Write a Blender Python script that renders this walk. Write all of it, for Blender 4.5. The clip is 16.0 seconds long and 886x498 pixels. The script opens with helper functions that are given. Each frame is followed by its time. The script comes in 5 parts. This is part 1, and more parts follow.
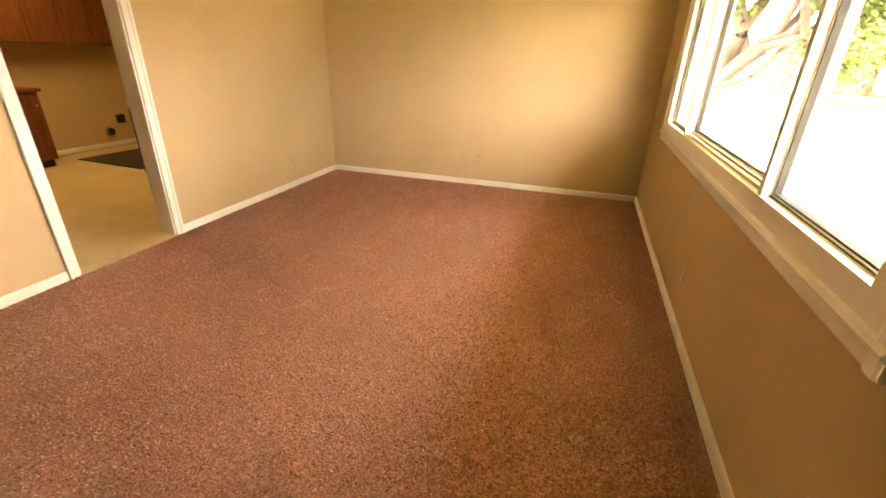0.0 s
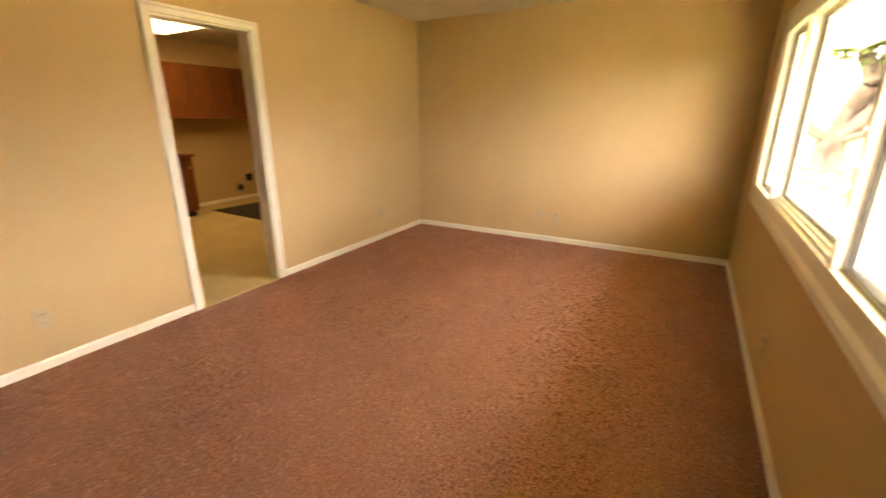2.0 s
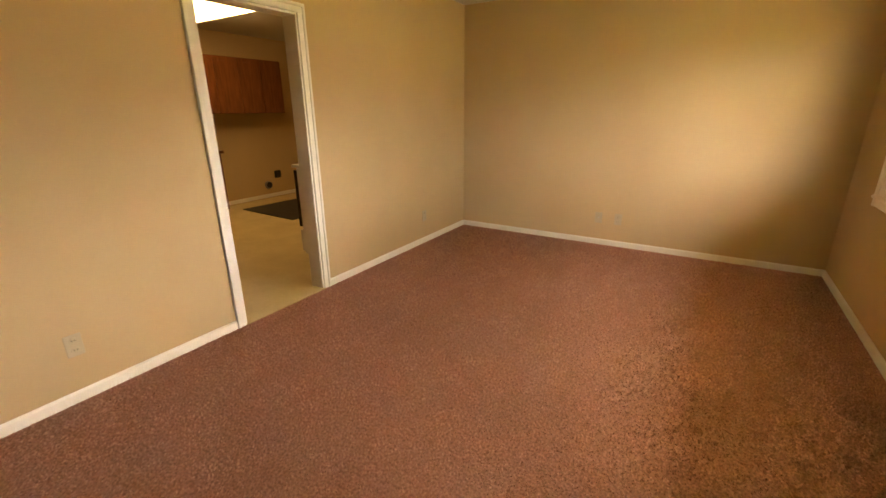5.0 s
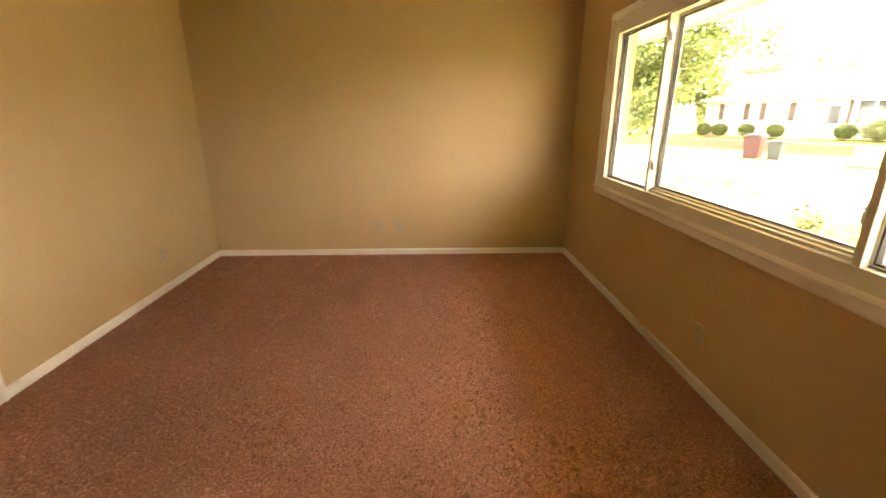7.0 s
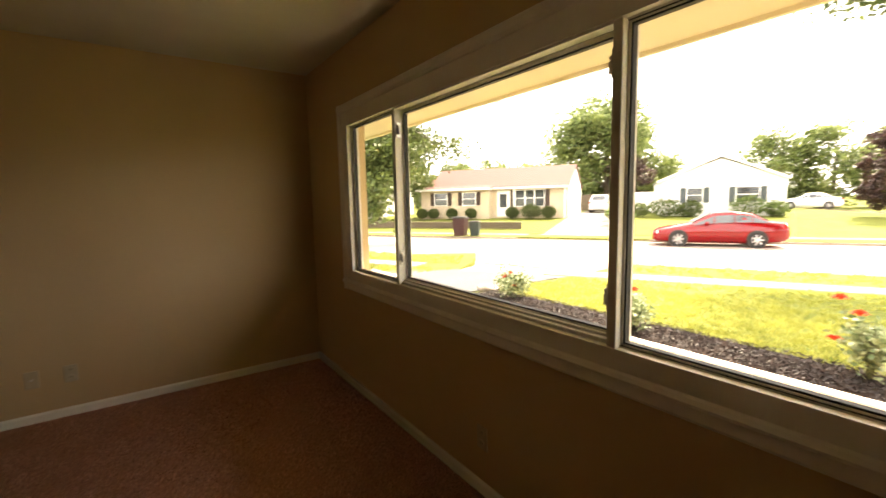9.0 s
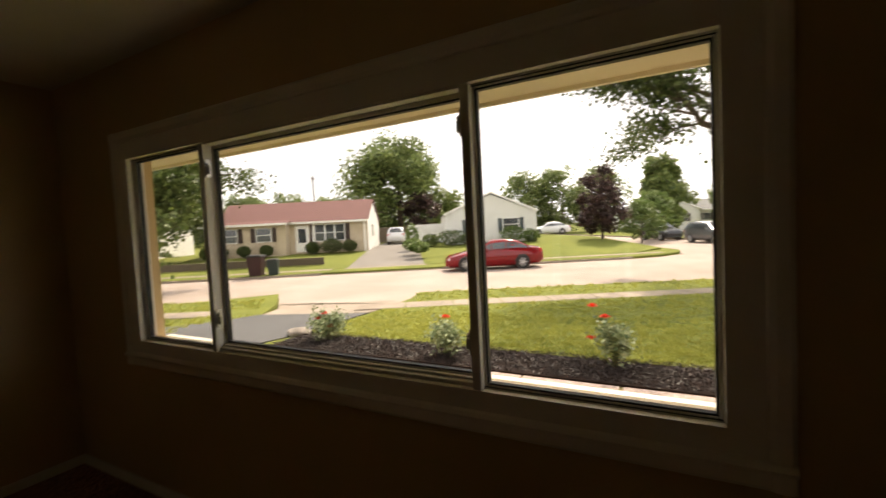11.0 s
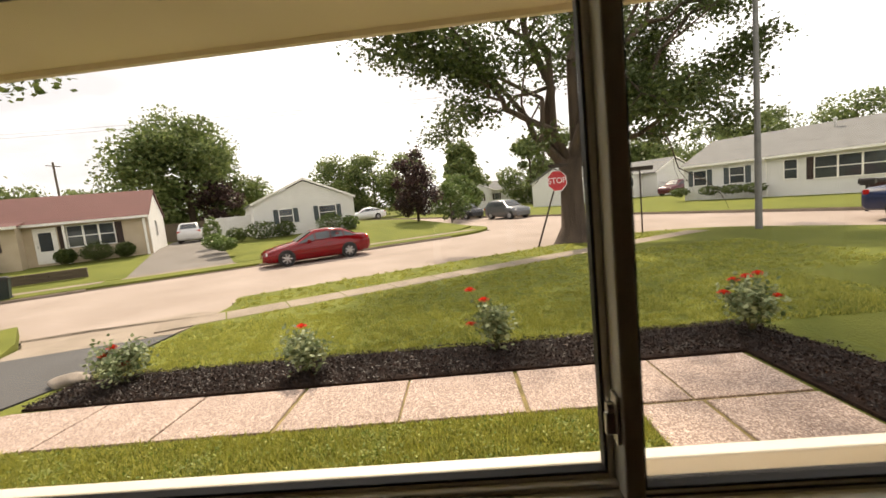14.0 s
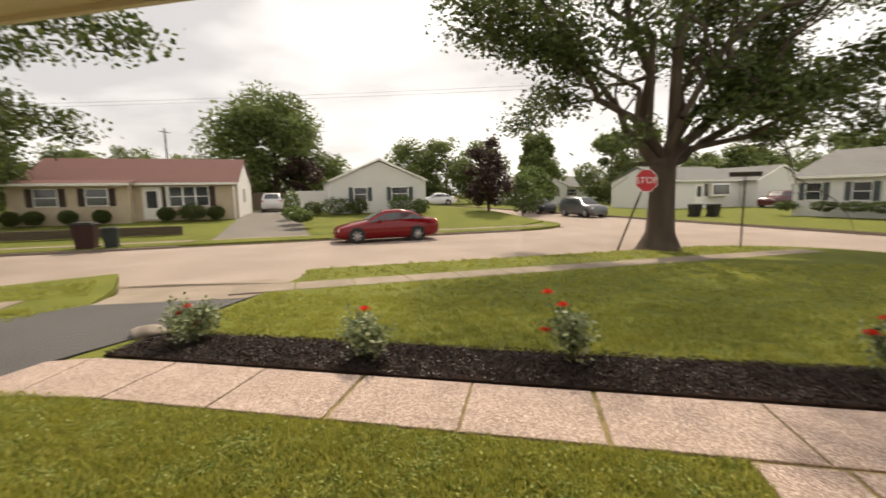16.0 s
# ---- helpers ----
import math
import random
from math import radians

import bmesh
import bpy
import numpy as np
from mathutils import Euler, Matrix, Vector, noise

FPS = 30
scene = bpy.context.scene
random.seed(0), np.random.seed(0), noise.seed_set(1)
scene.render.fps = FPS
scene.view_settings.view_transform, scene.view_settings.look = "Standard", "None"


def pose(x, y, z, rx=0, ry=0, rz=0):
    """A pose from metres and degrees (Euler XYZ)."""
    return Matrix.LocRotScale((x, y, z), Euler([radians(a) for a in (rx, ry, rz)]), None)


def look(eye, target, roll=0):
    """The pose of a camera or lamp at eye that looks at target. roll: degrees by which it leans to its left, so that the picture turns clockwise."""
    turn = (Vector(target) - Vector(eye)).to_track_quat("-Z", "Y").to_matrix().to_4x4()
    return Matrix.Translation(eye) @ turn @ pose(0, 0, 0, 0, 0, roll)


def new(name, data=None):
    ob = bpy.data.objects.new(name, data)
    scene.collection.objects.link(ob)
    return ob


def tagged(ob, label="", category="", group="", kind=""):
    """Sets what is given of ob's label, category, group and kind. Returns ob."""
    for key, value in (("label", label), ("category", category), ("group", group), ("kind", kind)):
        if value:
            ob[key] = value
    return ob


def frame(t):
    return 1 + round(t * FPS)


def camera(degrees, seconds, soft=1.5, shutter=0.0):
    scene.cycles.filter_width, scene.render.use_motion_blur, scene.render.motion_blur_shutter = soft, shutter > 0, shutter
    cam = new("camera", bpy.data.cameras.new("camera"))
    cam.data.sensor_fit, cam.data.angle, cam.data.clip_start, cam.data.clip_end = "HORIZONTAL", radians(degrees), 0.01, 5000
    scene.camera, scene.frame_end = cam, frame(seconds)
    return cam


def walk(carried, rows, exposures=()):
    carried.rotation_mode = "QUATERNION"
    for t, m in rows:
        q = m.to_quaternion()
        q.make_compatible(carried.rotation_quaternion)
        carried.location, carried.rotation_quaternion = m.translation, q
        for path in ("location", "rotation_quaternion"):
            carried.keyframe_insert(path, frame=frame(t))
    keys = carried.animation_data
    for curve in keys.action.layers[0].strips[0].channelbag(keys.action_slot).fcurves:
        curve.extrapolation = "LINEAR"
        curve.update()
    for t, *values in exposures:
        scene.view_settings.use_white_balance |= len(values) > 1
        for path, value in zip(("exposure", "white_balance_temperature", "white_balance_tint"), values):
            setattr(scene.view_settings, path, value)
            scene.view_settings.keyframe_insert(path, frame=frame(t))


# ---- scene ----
cam = camera(92.3, 16.0, shutter=0.4)
PATH = [
    (0, (-0.637, -4.675, 1.319), (-1.178, -2.932, 0.5), 1.6),
    (0.5, (-0.603, -4.736, 1.374), (-1.253, -2.997, 0.628), 1.7),
    (1, (-0.554, -4.738, 1.384), (-1.254, -2.98, 0.737), 1.6),
    (1.5, (-0.478, -4.733, 1.39), (-1.127, -2.937, 0.796), 1.2),
    (2, (-0.472, -4.768, 1.399), (-1.417, -3.109, 0.802), -0.1),
    (2.5, (-0.529, -4.873, 1.391), (-1.925, -3.568, 0.799), -1.9),
    (3, (-0.553, -4.923, 1.388), (-2.193, -3.955, 0.775), -1.5),
    (3.5, (-0.623, -4.912, 1.389), (-2.241, -3.942, 0.724), -0.5),
    (4, (-0.765, -4.832, 1.384), (-2.188, -3.591, 0.726), -0.3),
    (4.2, (-0.814, -4.801, 1.397), (-2.094, -3.411, 0.742), -0.7),
    (6.3, (-1.296, -4.285, 1.375), (-1.87, -2.463, 0.782), -1.3),
    (6.5, (-1.334, -4.26, 1.37), (-1.691, -2.383, 0.778), -2.0),
    (7, (-1.388, -4.197, 1.372), (-1.33, -2.29, 0.771), 0.0),
    (7.5, (-1.368, -4.076, 1.368), (-1.177, -2.162, 0.819), 0.3),
    (8, (-1.273, -3.931, 1.385), (-0.76, -2.042, 0.974), 0.2),
    (8.5, (-1.237, -3.828, 1.404), (-0.435, -2.029, 1.059), -0.4),
    (8.7, (-1.229, -3.786, 1.389), (-0.273, -2.051, 1.112), -0.9),
    (10.8, (-1.305, -3.522, 1.452), (0.379, -2.449, 1.337), -1.4),
    (11.2, (-1.319, -3.521, 1.466), (0.508, -2.711, 1.386), -4.1),
    (11.5, (-1.35, -3.478, 1.466), (0.537, -2.82, 1.397), -4.3),
    (12, (-1.34, -3.394, 1.461), (0.579, -2.853, 1.308), -3.2),
    (12.5, (-1.121, -3.212, 1.435), (0.796, -2.671, 1.259), -3.0),
    (13, (-0.926, -3.018, 1.424), (1.016, -2.621, 1.158), -3.0),
    (13.5, (-0.815, -2.812, 1.453), (1.163, -2.645, 1.209), -4.6),
    (14, (-0.699, -2.68, 1.469), (1.285, -2.558, 1.243), -5.8),
    (14.5, (-0.482, -2.642, 1.454), (1.498, -2.514, 1.203), -4.5),
    (15, (-0.361, -2.626, 1.449), (1.621, -2.565, 1.189), -1.6),
    (15.5, (-0.318, -2.581, 1.443), (1.659, -2.448, 1.167), -1.0),
    (16, (-0.295, -2.511, 1.442), (1.642, -2.086, 1.184), -1.0),
]
walk(cam, [(t, look(eye, target, roll)) for t, eye, target, roll in PATH],
     [(0, 5.4, 8800, 19), (0.8, 5.1, 8800, 19), (1.5, 5.1, 8800, 19), (3, 5.1, 8800, 20), (4.2, 4.9, 8800, 20), (7.2, 4.6, 8800, 20), (7.7, 4.5, 8800, 20), (8.2, 3.9, 8600, 19), (8.7, 3.0, 8300, 17), (10.7, 0.85, 7500, 17), (11.5, 0.65, 7500, 17), (12.5, 0.5, 7500, 17), (14, 0.35, 7500, 17), (15.2, 0.3, 7500, 17), (16, -0.05, 7500, 17)])


# ---------------------------------------------------------------- light
SUN = Vector((0.665, 0.075, 0.735)).normalized()
world = bpy.data.worlds.new("world")
scene.world = world
world.use_nodes = True
wn = world.node_tree.nodes
sky = wn.new("ShaderNodeTexSky")
sky.sky_type = "NISHITA"
sky.sun_disc = False
sky.sun_elevation = math.asin(SUN.z)
sky.sun_rotation = math.atan2(SUN.x, SUN.y)
sky.air_density, sky.dust_density, sky.ozone_density = 1.0, 4.0, 1.0
# thin bright overcast: clouds veil the blue of the sky
cl_tc = wn.new("ShaderNodeTexCoord")
cl_map = wn.new("ShaderNodeMapping")
cl_map.inputs["Scale"].default_value = (1.0, 1.0, 3.0)
cl_noise = wn.new("ShaderNodeTexNoise")
cl_noise.inputs["Scale"].default_value = 2.2
cl_noise.inputs["Detail"].default_value = 6
cl_ramp = wn.new("ShaderNodeValToRGB")
cl_ramp.color_ramp.elements[0].position, cl_ramp.color_ramp.elements[0].color = 0.35, (8.0, 8.4, 9.1, 1)
cl_ramp.color_ramp.elements[1].position, cl_ramp.color_ramp.elements[1].color = 0.62, (15.0, 15.5, 16.3, 1)
cl_mix = wn.new("ShaderNodeMix")
cl_mix.data_type = "RGBA"
cl_mix.inputs[0].default_value = 0.86
wl = world.node_tree.links
wl.new(cl_tc.outputs["Generated"], cl_map.inputs["Vector"])
wl.new(cl_map.outputs[0], cl_noise.inputs["Vector"])
wl.new(cl_noise.outputs["Fac"], cl_ramp.inputs["Fac"])
wl.new(sky.outputs[0], cl_mix.inputs[6])
wl.new(cl_ramp.outputs["Color"], cl_mix.inputs[7])
wl.new(cl_mix.outputs[2], wn["Background"].inputs["Color"])
wn["Background"].inputs["Strength"].default_value = 0.11
sun = new("sun", bpy.data.lights.new("sun", "SUN"))
sun.data.energy, sun.data.angle, sun.data.color = 5.2, radians(1.2), (1.0, 0.93, 0.80)
sun.matrix_world = look((30, 6, 40), tuple(Vector((30, 6, 40)) - SUN))


# ---------------------------------------------------------------- materials
def mat(name, a, b=None, rough=0.8, scale=6.0, fine=60.0, bump=0.2, metal=0.0, spec=0.4, stretch=(1, 1, 1), rand=0.0, fine_amt=0.35, dist=0.01):
    """Two-scale procedural surface: a and b are mixed by broad noise, a finer noise adds grain and relief."""
    m = bpy.data.materials.new(name)
    m.use_nodes = True
    n, l = m.node_tree.nodes, m.node_tree.links
    p = n["Principled BSDF"]
    b = b or tuple(v * 0.8 for v in a)
    tc = n.new("ShaderNodeTexCoord")
    mp = n.new("ShaderNodeMapping")
    mp.inputs["Scale"].default_value = stretch
    l.new(tc.outputs["Object"], mp.inputs["Vector"])
    n1, n2 = n.new("ShaderNodeTexNoise"), n.new("ShaderNodeTexNoise")
    n1.inputs["Scale"].default_value, n1.inputs["Detail"].default_value = scale, 4
    n2.inputs["Scale"].default_value, n2.inputs["Detail"].default_value = fine, 3
    for q in (n1, n2):
        l.new(mp.outputs[0], q.inputs["Vector"])
    add = n.new("ShaderNodeMath")
    add.operation = "MULTIPLY_ADD"
    l.new(n2.outputs["Fac"], add.inputs[0])
    add.inputs[1].default_value = fine_amt
    l.new(n1.outputs["Fac"], add.inputs[2])
    src = add.outputs[0]
    if rand:
        oi = n.new("ShaderNodeObjectInfo")
        ad2 = n.new("ShaderNodeMath")
        ad2.operation = "MULTIPLY_ADD"
        l.new(oi.outputs["Random"], ad2.inputs[0])
        ad2.inputs[1].default_value = rand
        l.new(src, ad2.inputs[2])
        src = ad2.outputs[0]
    nor = n.new("ShaderNodeMath")
    nor.operation = "DIVIDE"
    l.new(src, nor.inputs[0])
    nor.inputs[1].default_value = 1 + fine_amt + rand
    src = nor.outputs[0]
    rp = n.new("ShaderNodeValToRGB")
    e = rp.color_ramp.elements
    e[0].position, e[1].position = 0.36, 0.64
    e[0].color, e[1].color = (*b, 1), (*a, 1)
    l.new(src, rp.inputs["Fac"])
    l.new(rp.outputs["Color"], p.inputs["Base Color"])
    p.inputs["Roughness"].default_value, p.inputs["Metallic"].default_value = rough, metal
    p.inputs["Specular IOR Level"].default_value = spec
    if bump:
        bp = n.new("ShaderNodeBump")
        bp.inputs["Strength"].default_value, bp.inputs["Distance"].default_value = bump, dist
        l.new(n2.outputs["Fac"], bp.inputs["Height"])
        l.new(bp.outputs[0], p.inputs["Normal"])
    return m


def leafy(name, a, b, through_amt=0.35, patch=None, patch_scale=1.6, patch_stretch=(1, 1, 1)):
    """Leaf surface: colour varies leaf by leaf, some light passes through."""
    m = bpy.data.materials.new(name)
    m.use_nodes = True
    n, l = m.node_tree.nodes, m.node_tree.links
    p = n["Principled BSDF"]
    g = n.new("ShaderNodeNewGeometry")
    rp = n.new("ShaderNodeValToRGB")
    rp.color_ramp.elements[0].color, rp.color_ramp.elements[1].color = (*a, 1), (*b, 1)
    l.new(g.outputs["Random Per Island"], rp.inputs["Fac"])
    if patch:
        tc = n.new("ShaderNodeTexCoord")
        nz = n.new("ShaderNodeTexNoise")
        nz.inputs["Scale"].default_value, nz.inputs["Detail"].default_value, nz.inputs["Roughness"].default_value = patch_scale, 5, 0.7
        mp = n.new("ShaderNodeMapping")
        mp.inputs["Scale"].default_value = patch_stretch
        l.new(tc.outputs["Object"], mp.inputs["Vector"])
        l.new(mp.outputs[0], nz.inputs["Vector"])
        r2 = n.new("ShaderNodeValToRGB")
        r2.color_ramp.elements[0].position, r2.color_ramp.elements[1].position = 0.42, 0.66
        l.new(nz.outputs["Fac"], r2.inputs["Fac"])
        mc = n.new("ShaderNodeMix")
        mc.data_type = "RGBA"
        l.new(r2.outputs["Color"], mc.inputs[0])
        l.new(rp.outputs["Color"], mc.inputs[6])
        mc.inputs[7].default_value = (*patch, 1)
        rp = mc
        l.new(mc.outputs[2], p.inputs["Base Color"])
    else:
        l.new(rp.outputs["Color"], p.inputs["Base Color"])
    p.inputs["Roughness"].default_value = 0.55
    p.inputs["Specular IOR Level"].default_value = 0.3
    tr = n.new("ShaderNodeBsdfTranslucent")
    l.new(rp.outputs[2] if patch else rp.outputs["Color"], tr.inputs["Color"])
    mx = n.new("ShaderNodeMixShader")
    mx.inputs[0].default_value = through_amt
    l.new(p.outputs[0], mx.inputs[1])
    l.new(tr.outputs[0], mx.inputs[2])
    l.new(mx.outputs[0], n["Material Output"].inputs["Surface"])
    return m


def glow(name, colour, strength):
    m = bpy.data.materials.new(name)
    m.use_nodes = True
    p = m.node_tree.nodes["Principled BSDF"]
    p.inputs["Base Color"].default_value = (0.8, 0.8, 0.8, 1)
    p.inputs["Emission Color"].default_value = (*colour, 1)
    p.inputs["Emission Strength"].default_value = strength
    return m


def clear_glass(name):
    """Thin window glass: mostly clear, a little mirror."""
    m = bpy.data.materials.new(name)
    m.use_nodes = True
    n, l = m.node_tree.nodes, m.node_tree.links
    t, g, mx = n.new("ShaderNodeBsdfTransparent"), n.new("ShaderNodeBsdfGlossy"), n.new("ShaderNodeMixShader")
    t.inputs["Color"].default_value = (0.95, 0.96, 0.95, 1)
    g.inputs["Roughness"].default_value = 0.02
    mx.inputs[0].default_value = 0.03
    l.new(t.outputs[0], mx.inputs[1])
    l.new(g.outputs[0], mx.inputs[2])
    l.new(mx.outputs[0], n["Material Output"].inputs["Surface"])
    return m


M_WALL = mat("tan_wall_paint", (0.60, 0.445, 0.258), (0.56, 0.41, 0.235), 0.92, 1.4, 160, 0.06, spec=0.12)
M_CEIL = mat("ceiling_paint", (0.62, 0.58, 0.50), (0.57, 0.53, 0.45), 0.9, 2, 120, 0.25)
M_CARPET = mat("brown_carpet", (0.50, 0.262, 0.190), (0.25, 0.120, 0.086), 1.0, 1.2, 90, 0.8, spec=0.05, fine_amt=5.0, dist=0.006)
M_PILE = leafy("carpet_pile", (0.36, 0.172, 0.120), (0.74, 0.415, 0.30), 0.12, (0.46, 0.230, 0.162), 3.2, (1.8, 0.8, 1))
M_TRIM = mat("white_trim_paint", (0.86, 0.84, 0.79), (0.80, 0.78, 0.72), 0.45, 3, 80, 0.05)
M_VINYL = mat("window_vinyl", (0.74, 0.72, 0.67), (0.66, 0.64, 0.59), 0.5, 4, 90, 0.05)
M_SEAL = mat("black_gasket", (0.03, 0.03, 0.03), (0.02, 0.02, 0.02), 0.6, 9, 90, 0)
M_PLATE = mat("ivory_plate", (0.52, 0.44, 0.30), (0.46, 0.39, 0.26), 0.45, 8, 90, 0)
M_DARK = mat("dark_plastic", (0.03, 0.027, 0.025), (0.02, 0.018, 0.016), 0.5, 8, 90, 0)
M_TILE = mat("beige_vinyl_floor", (0.62, 0.49, 0.26), (0.52, 0.40, 0.20), 0.4, 3, 40, 0.05)
M_HALL = mat("hall_vinyl_floor", (0.42, 0.33, 0.21), (0.33, 0.25, 0.15), 0.45, 3, 40, 0.05)
M_CAB = mat("stained_wood", (0.22, 0.075, 0.028), (0.13, 0.04, 0.015), 0.4, 5, 60, 0.1, stretch=(6, 6, 0.7))
M_FILTER = mat("grey_filter_mesh", (0.46, 0.44, 0.40), (0.36, 0.34, 0.31), 0.9, 12, 220, 0.5)
M_METAL = mat("brushed_metal", (0.55, 0.54, 0.52), (0.45, 0.44, 0.42), 0.35, 8, 120, 0.05, metal=1.0)
M_PANEL = glow("fluorescent_panel", (1.0, 0.74, 0.36), 0.55)
M_GLASS = clear_glass("window_glass")
M_GRASS = mat("lawn", (0.175, 0.185, 0.042), (0.095, 0.115, 0.026), 1.0, 0.9, 22, 0.9, spec=0.1, fine_amt=0.9, dist=0.03)
M_BLADE = leafy("grass_blade", (0.08, 0.135, 0.018), (0.60, 0.56, 0.15), 0.38, (0.36, 0.36, 0.075))
M_ROAD = mat("worn_asphalt", (0.36, 0.295, 0.255), (0.28, 0.225, 0.19), 0.95, 0.5, 40, 0.3, spec=0.2)
M_UPPER = mat("old_drive_asphalt", (0.19, 0.17, 0.15), (0.13, 0.115, 0.10), 0.95, 0.7, 30, 0.3)
M_CONC = mat("concrete", (0.31, 0.255, 0.205), (0.22, 0.18, 0.14), 0.95, 1.6, 60, 0.3, spec=0.2, rand=0.2)
M_AGG = mat("aggregate_concrete", (0.40, 0.325, 0.29), (0.29, 0.23, 0.205), 0.95, 2.4, 55, 0.7, spec=0.2, rand=0.12, fine_amt=1.6)
# exposed aggregate: pebbles of many tones in pinkish cement
_n, _l = M_AGG.node_tree.nodes, M_AGG.node_tree.links
_v = _n.new("ShaderNodeTexVoronoi")
_v.inputs["Scale"].default_value = 95
_tc = _n.new("ShaderNodeTexCoord")
_l.new(_tc.outputs["Object"], _v.inputs["Vector"])
_sep = _n.new("ShaderNodeSeparateColor")
_l.new(_v.outputs["Color"], _sep.inputs[0])
_rp = _n.new("ShaderNodeValToRGB")
_rp.color_ramp.elements[0].position, _rp.color_ramp.elements[0].color = 0.15, (0.70, 0.64, 0.60, 1)
_rp.color_ramp.elements[1].position, _rp.color_ramp.elements[1].color = 0.97, (1.75, 1.72, 1.65, 1)
_e = _rp.color_ramp.elements.new(0.55)
_e.color = (1.0, 0.97, 0.95, 1)
_l.new(_sep.outputs[0], _rp.inputs["Fac"])
_mx = _n.new("ShaderNodeMix")
_mx.data_type, _mx.blend_type = "RGBA", "MULTIPLY"
_mx.inputs[0].default_value = 1.0
_old = M_AGG.node_tree.nodes["Principled BSDF"].inputs["Base Color"].links[0].from_socket
_l.new(_old, _mx.inputs[6])
_l.new(_rp.outputs["Color"], _mx.inputs[7])
_l.new(_mx.outputs[2], M_AGG.node_tree.nodes["Principled BSDF"].inputs["Base Color"])
M_JOINT = mat("mossy_joint", (0.30, 0.23, 0.10), (0.15, 0.12, 0.05), 1.0, 6, 60, 0.5)
M_TAR = mat("sealed_drive", (0.085, 0.083, 0.083), (0.062, 0.06, 0.06), 0.9, 0.8, 60, 0.25)
M_MULCH = mat("dark_mulch", (0.045, 0.028, 0.022), (0.014, 0.009, 0.008), 1.0, 9, 70, 1.0, spec=0.1, dist=0.03)
M_CHIP = leafy("mulch_chip", (0.010, 0.007, 0.006), (0.034, 0.021, 0.017), 0.0)
M_STONE = mat("field_stone", (0.34, 0.29, 0.24), (0.17, 0.14, 0.115), 0.9, 5, 40, 0.6)
M_BARK = mat("maple_bark", (0.12, 0.088, 0.065), (0.045, 0.033, 0.026), 1.0, 3, 22, 1.0, stretch=(1, 1, 0.25), dist=0.05)
M_LEAF = leafy("maple_leaf", (0.028, 0.050, 0.013), (0.115, 0.15, 0.04), 0.35)
M_LEAFB = leafy("shade_tree_leaf", (0.06, 0.095, 0.03), (0.24, 0.29, 0.10), 0.4)
M_LEAF2 = leafy("pale_leaf", (0.06, 0.11, 0.025), (0.17, 0.22, 0.07), 0.35)
M_PURPLE = leafy("purple_leaf", (0.022, 0.014, 0.014), (0.085, 0.045, 0.04), 0.25)
M_CLOVER = leafy("clover_leaf", (0.10, 0.19, 0.03), (0.50, 0.52, 0.17), 0.3)
M_ROSELEAF = leafy("rose_leaf", (0.09, 0.14, 0.06), (0.36, 0.40, 0.22), 0.25)
M_PETAL = leafy("red_petal", (0.55, 0.02, 0.012), (0.85, 0.06, 0.03), 0.3)
M_STEM = mat("rose_stem", (0.10, 0.13, 0.05), (0.08, 0.07, 0.03), 0.8, 20, 90, 0)
M_SOFFIT = mat("soffit_paint", (0.70, 0.65, 0.52), (0.64, 0.59, 0.47), 0.75, 2, 60, 0.08)
M_SIDEW = mat("white_siding", (0.72, 0.71, 0.68), (0.64, 0.63, 0.60), 0.7, 2, 30, 0.05)
M_BRICK = mat("tan_brick", (0.58, 0.48, 0.35), (0.48, 0.39, 0.28), 0.9, 2, 12, 0.3)
M_REDROOF = mat("red_shingle", (0.155, 0.068, 0.06), (0.105, 0.045, 0.04), 0.95, 1.5, 14, 0.5, stretch=(1, 1, 3), fine_amt=0.8)
M_GREYROOF = mat("grey_shingle", (0.20, 0.20, 0.19), (0.13, 0.13, 0.125), 0.95, 1.5, 14, 0.5, stretch=(1, 1, 3), fine_amt=0.8)
M_SHUT = mat("dark_shutter", (0.045, 0.025, 0.02), (0.03, 0.017, 0.014), 0.6, 6, 60, 0.1)
M_SHUTG = mat("green_grey_shutter", (0.075, 0.095, 0.10), (0.05, 0.065, 0.07), 0.6, 6, 60, 0.1)
M_PANE = mat("far_window_pane", (0.05, 0.06, 0.065), (0.03, 0.035, 0.04), 0.08, 1.2, 8, 0, spec=0.8)
M_FENCE = mat("white_fence", (0.74, 0.73, 0.70), (0.66, 0.65, 0.62), 0.6, 3, 30, 0.05)
M_TIMBER = mat("weathered_timber", (0.15, 0.115, 0.08), (0.09, 0.07, 0.05), 0.95, 4, 30, 0.4, stretch=(0.5, 0.5, 4))
M_REDCAR = mat("red_car_paint", (0.19, 0.002, 0.005), (0.17, 0.002, 0.004), 0.12, 2, 20, 0, spec=0.45)
M_WHITECAR = mat("silver_car_paint", (0.66, 0.67, 0.68), (0.60, 0.61, 0.62), 0.25, 2, 20, 0, spec=0.6)
M_GREYCAR = mat("grey_car_paint", (0.16, 0.165, 0.17), (0.13, 0.135, 0.14), 0.25, 2, 20, 0, metal=0.4, spec=0.6)
M_BLUECAR = mat("blue_car_paint", (0.018, 0.03, 0.085), (0.014, 0.024, 0.07), 0.25, 2, 20, 0, spec=0.6)
M_DARKCAR = mat("dark_car_paint", (0.022, 0.024, 0.03), (0.018, 0.02, 0.025), 0.25, 2, 20, 0, spec=0.6)
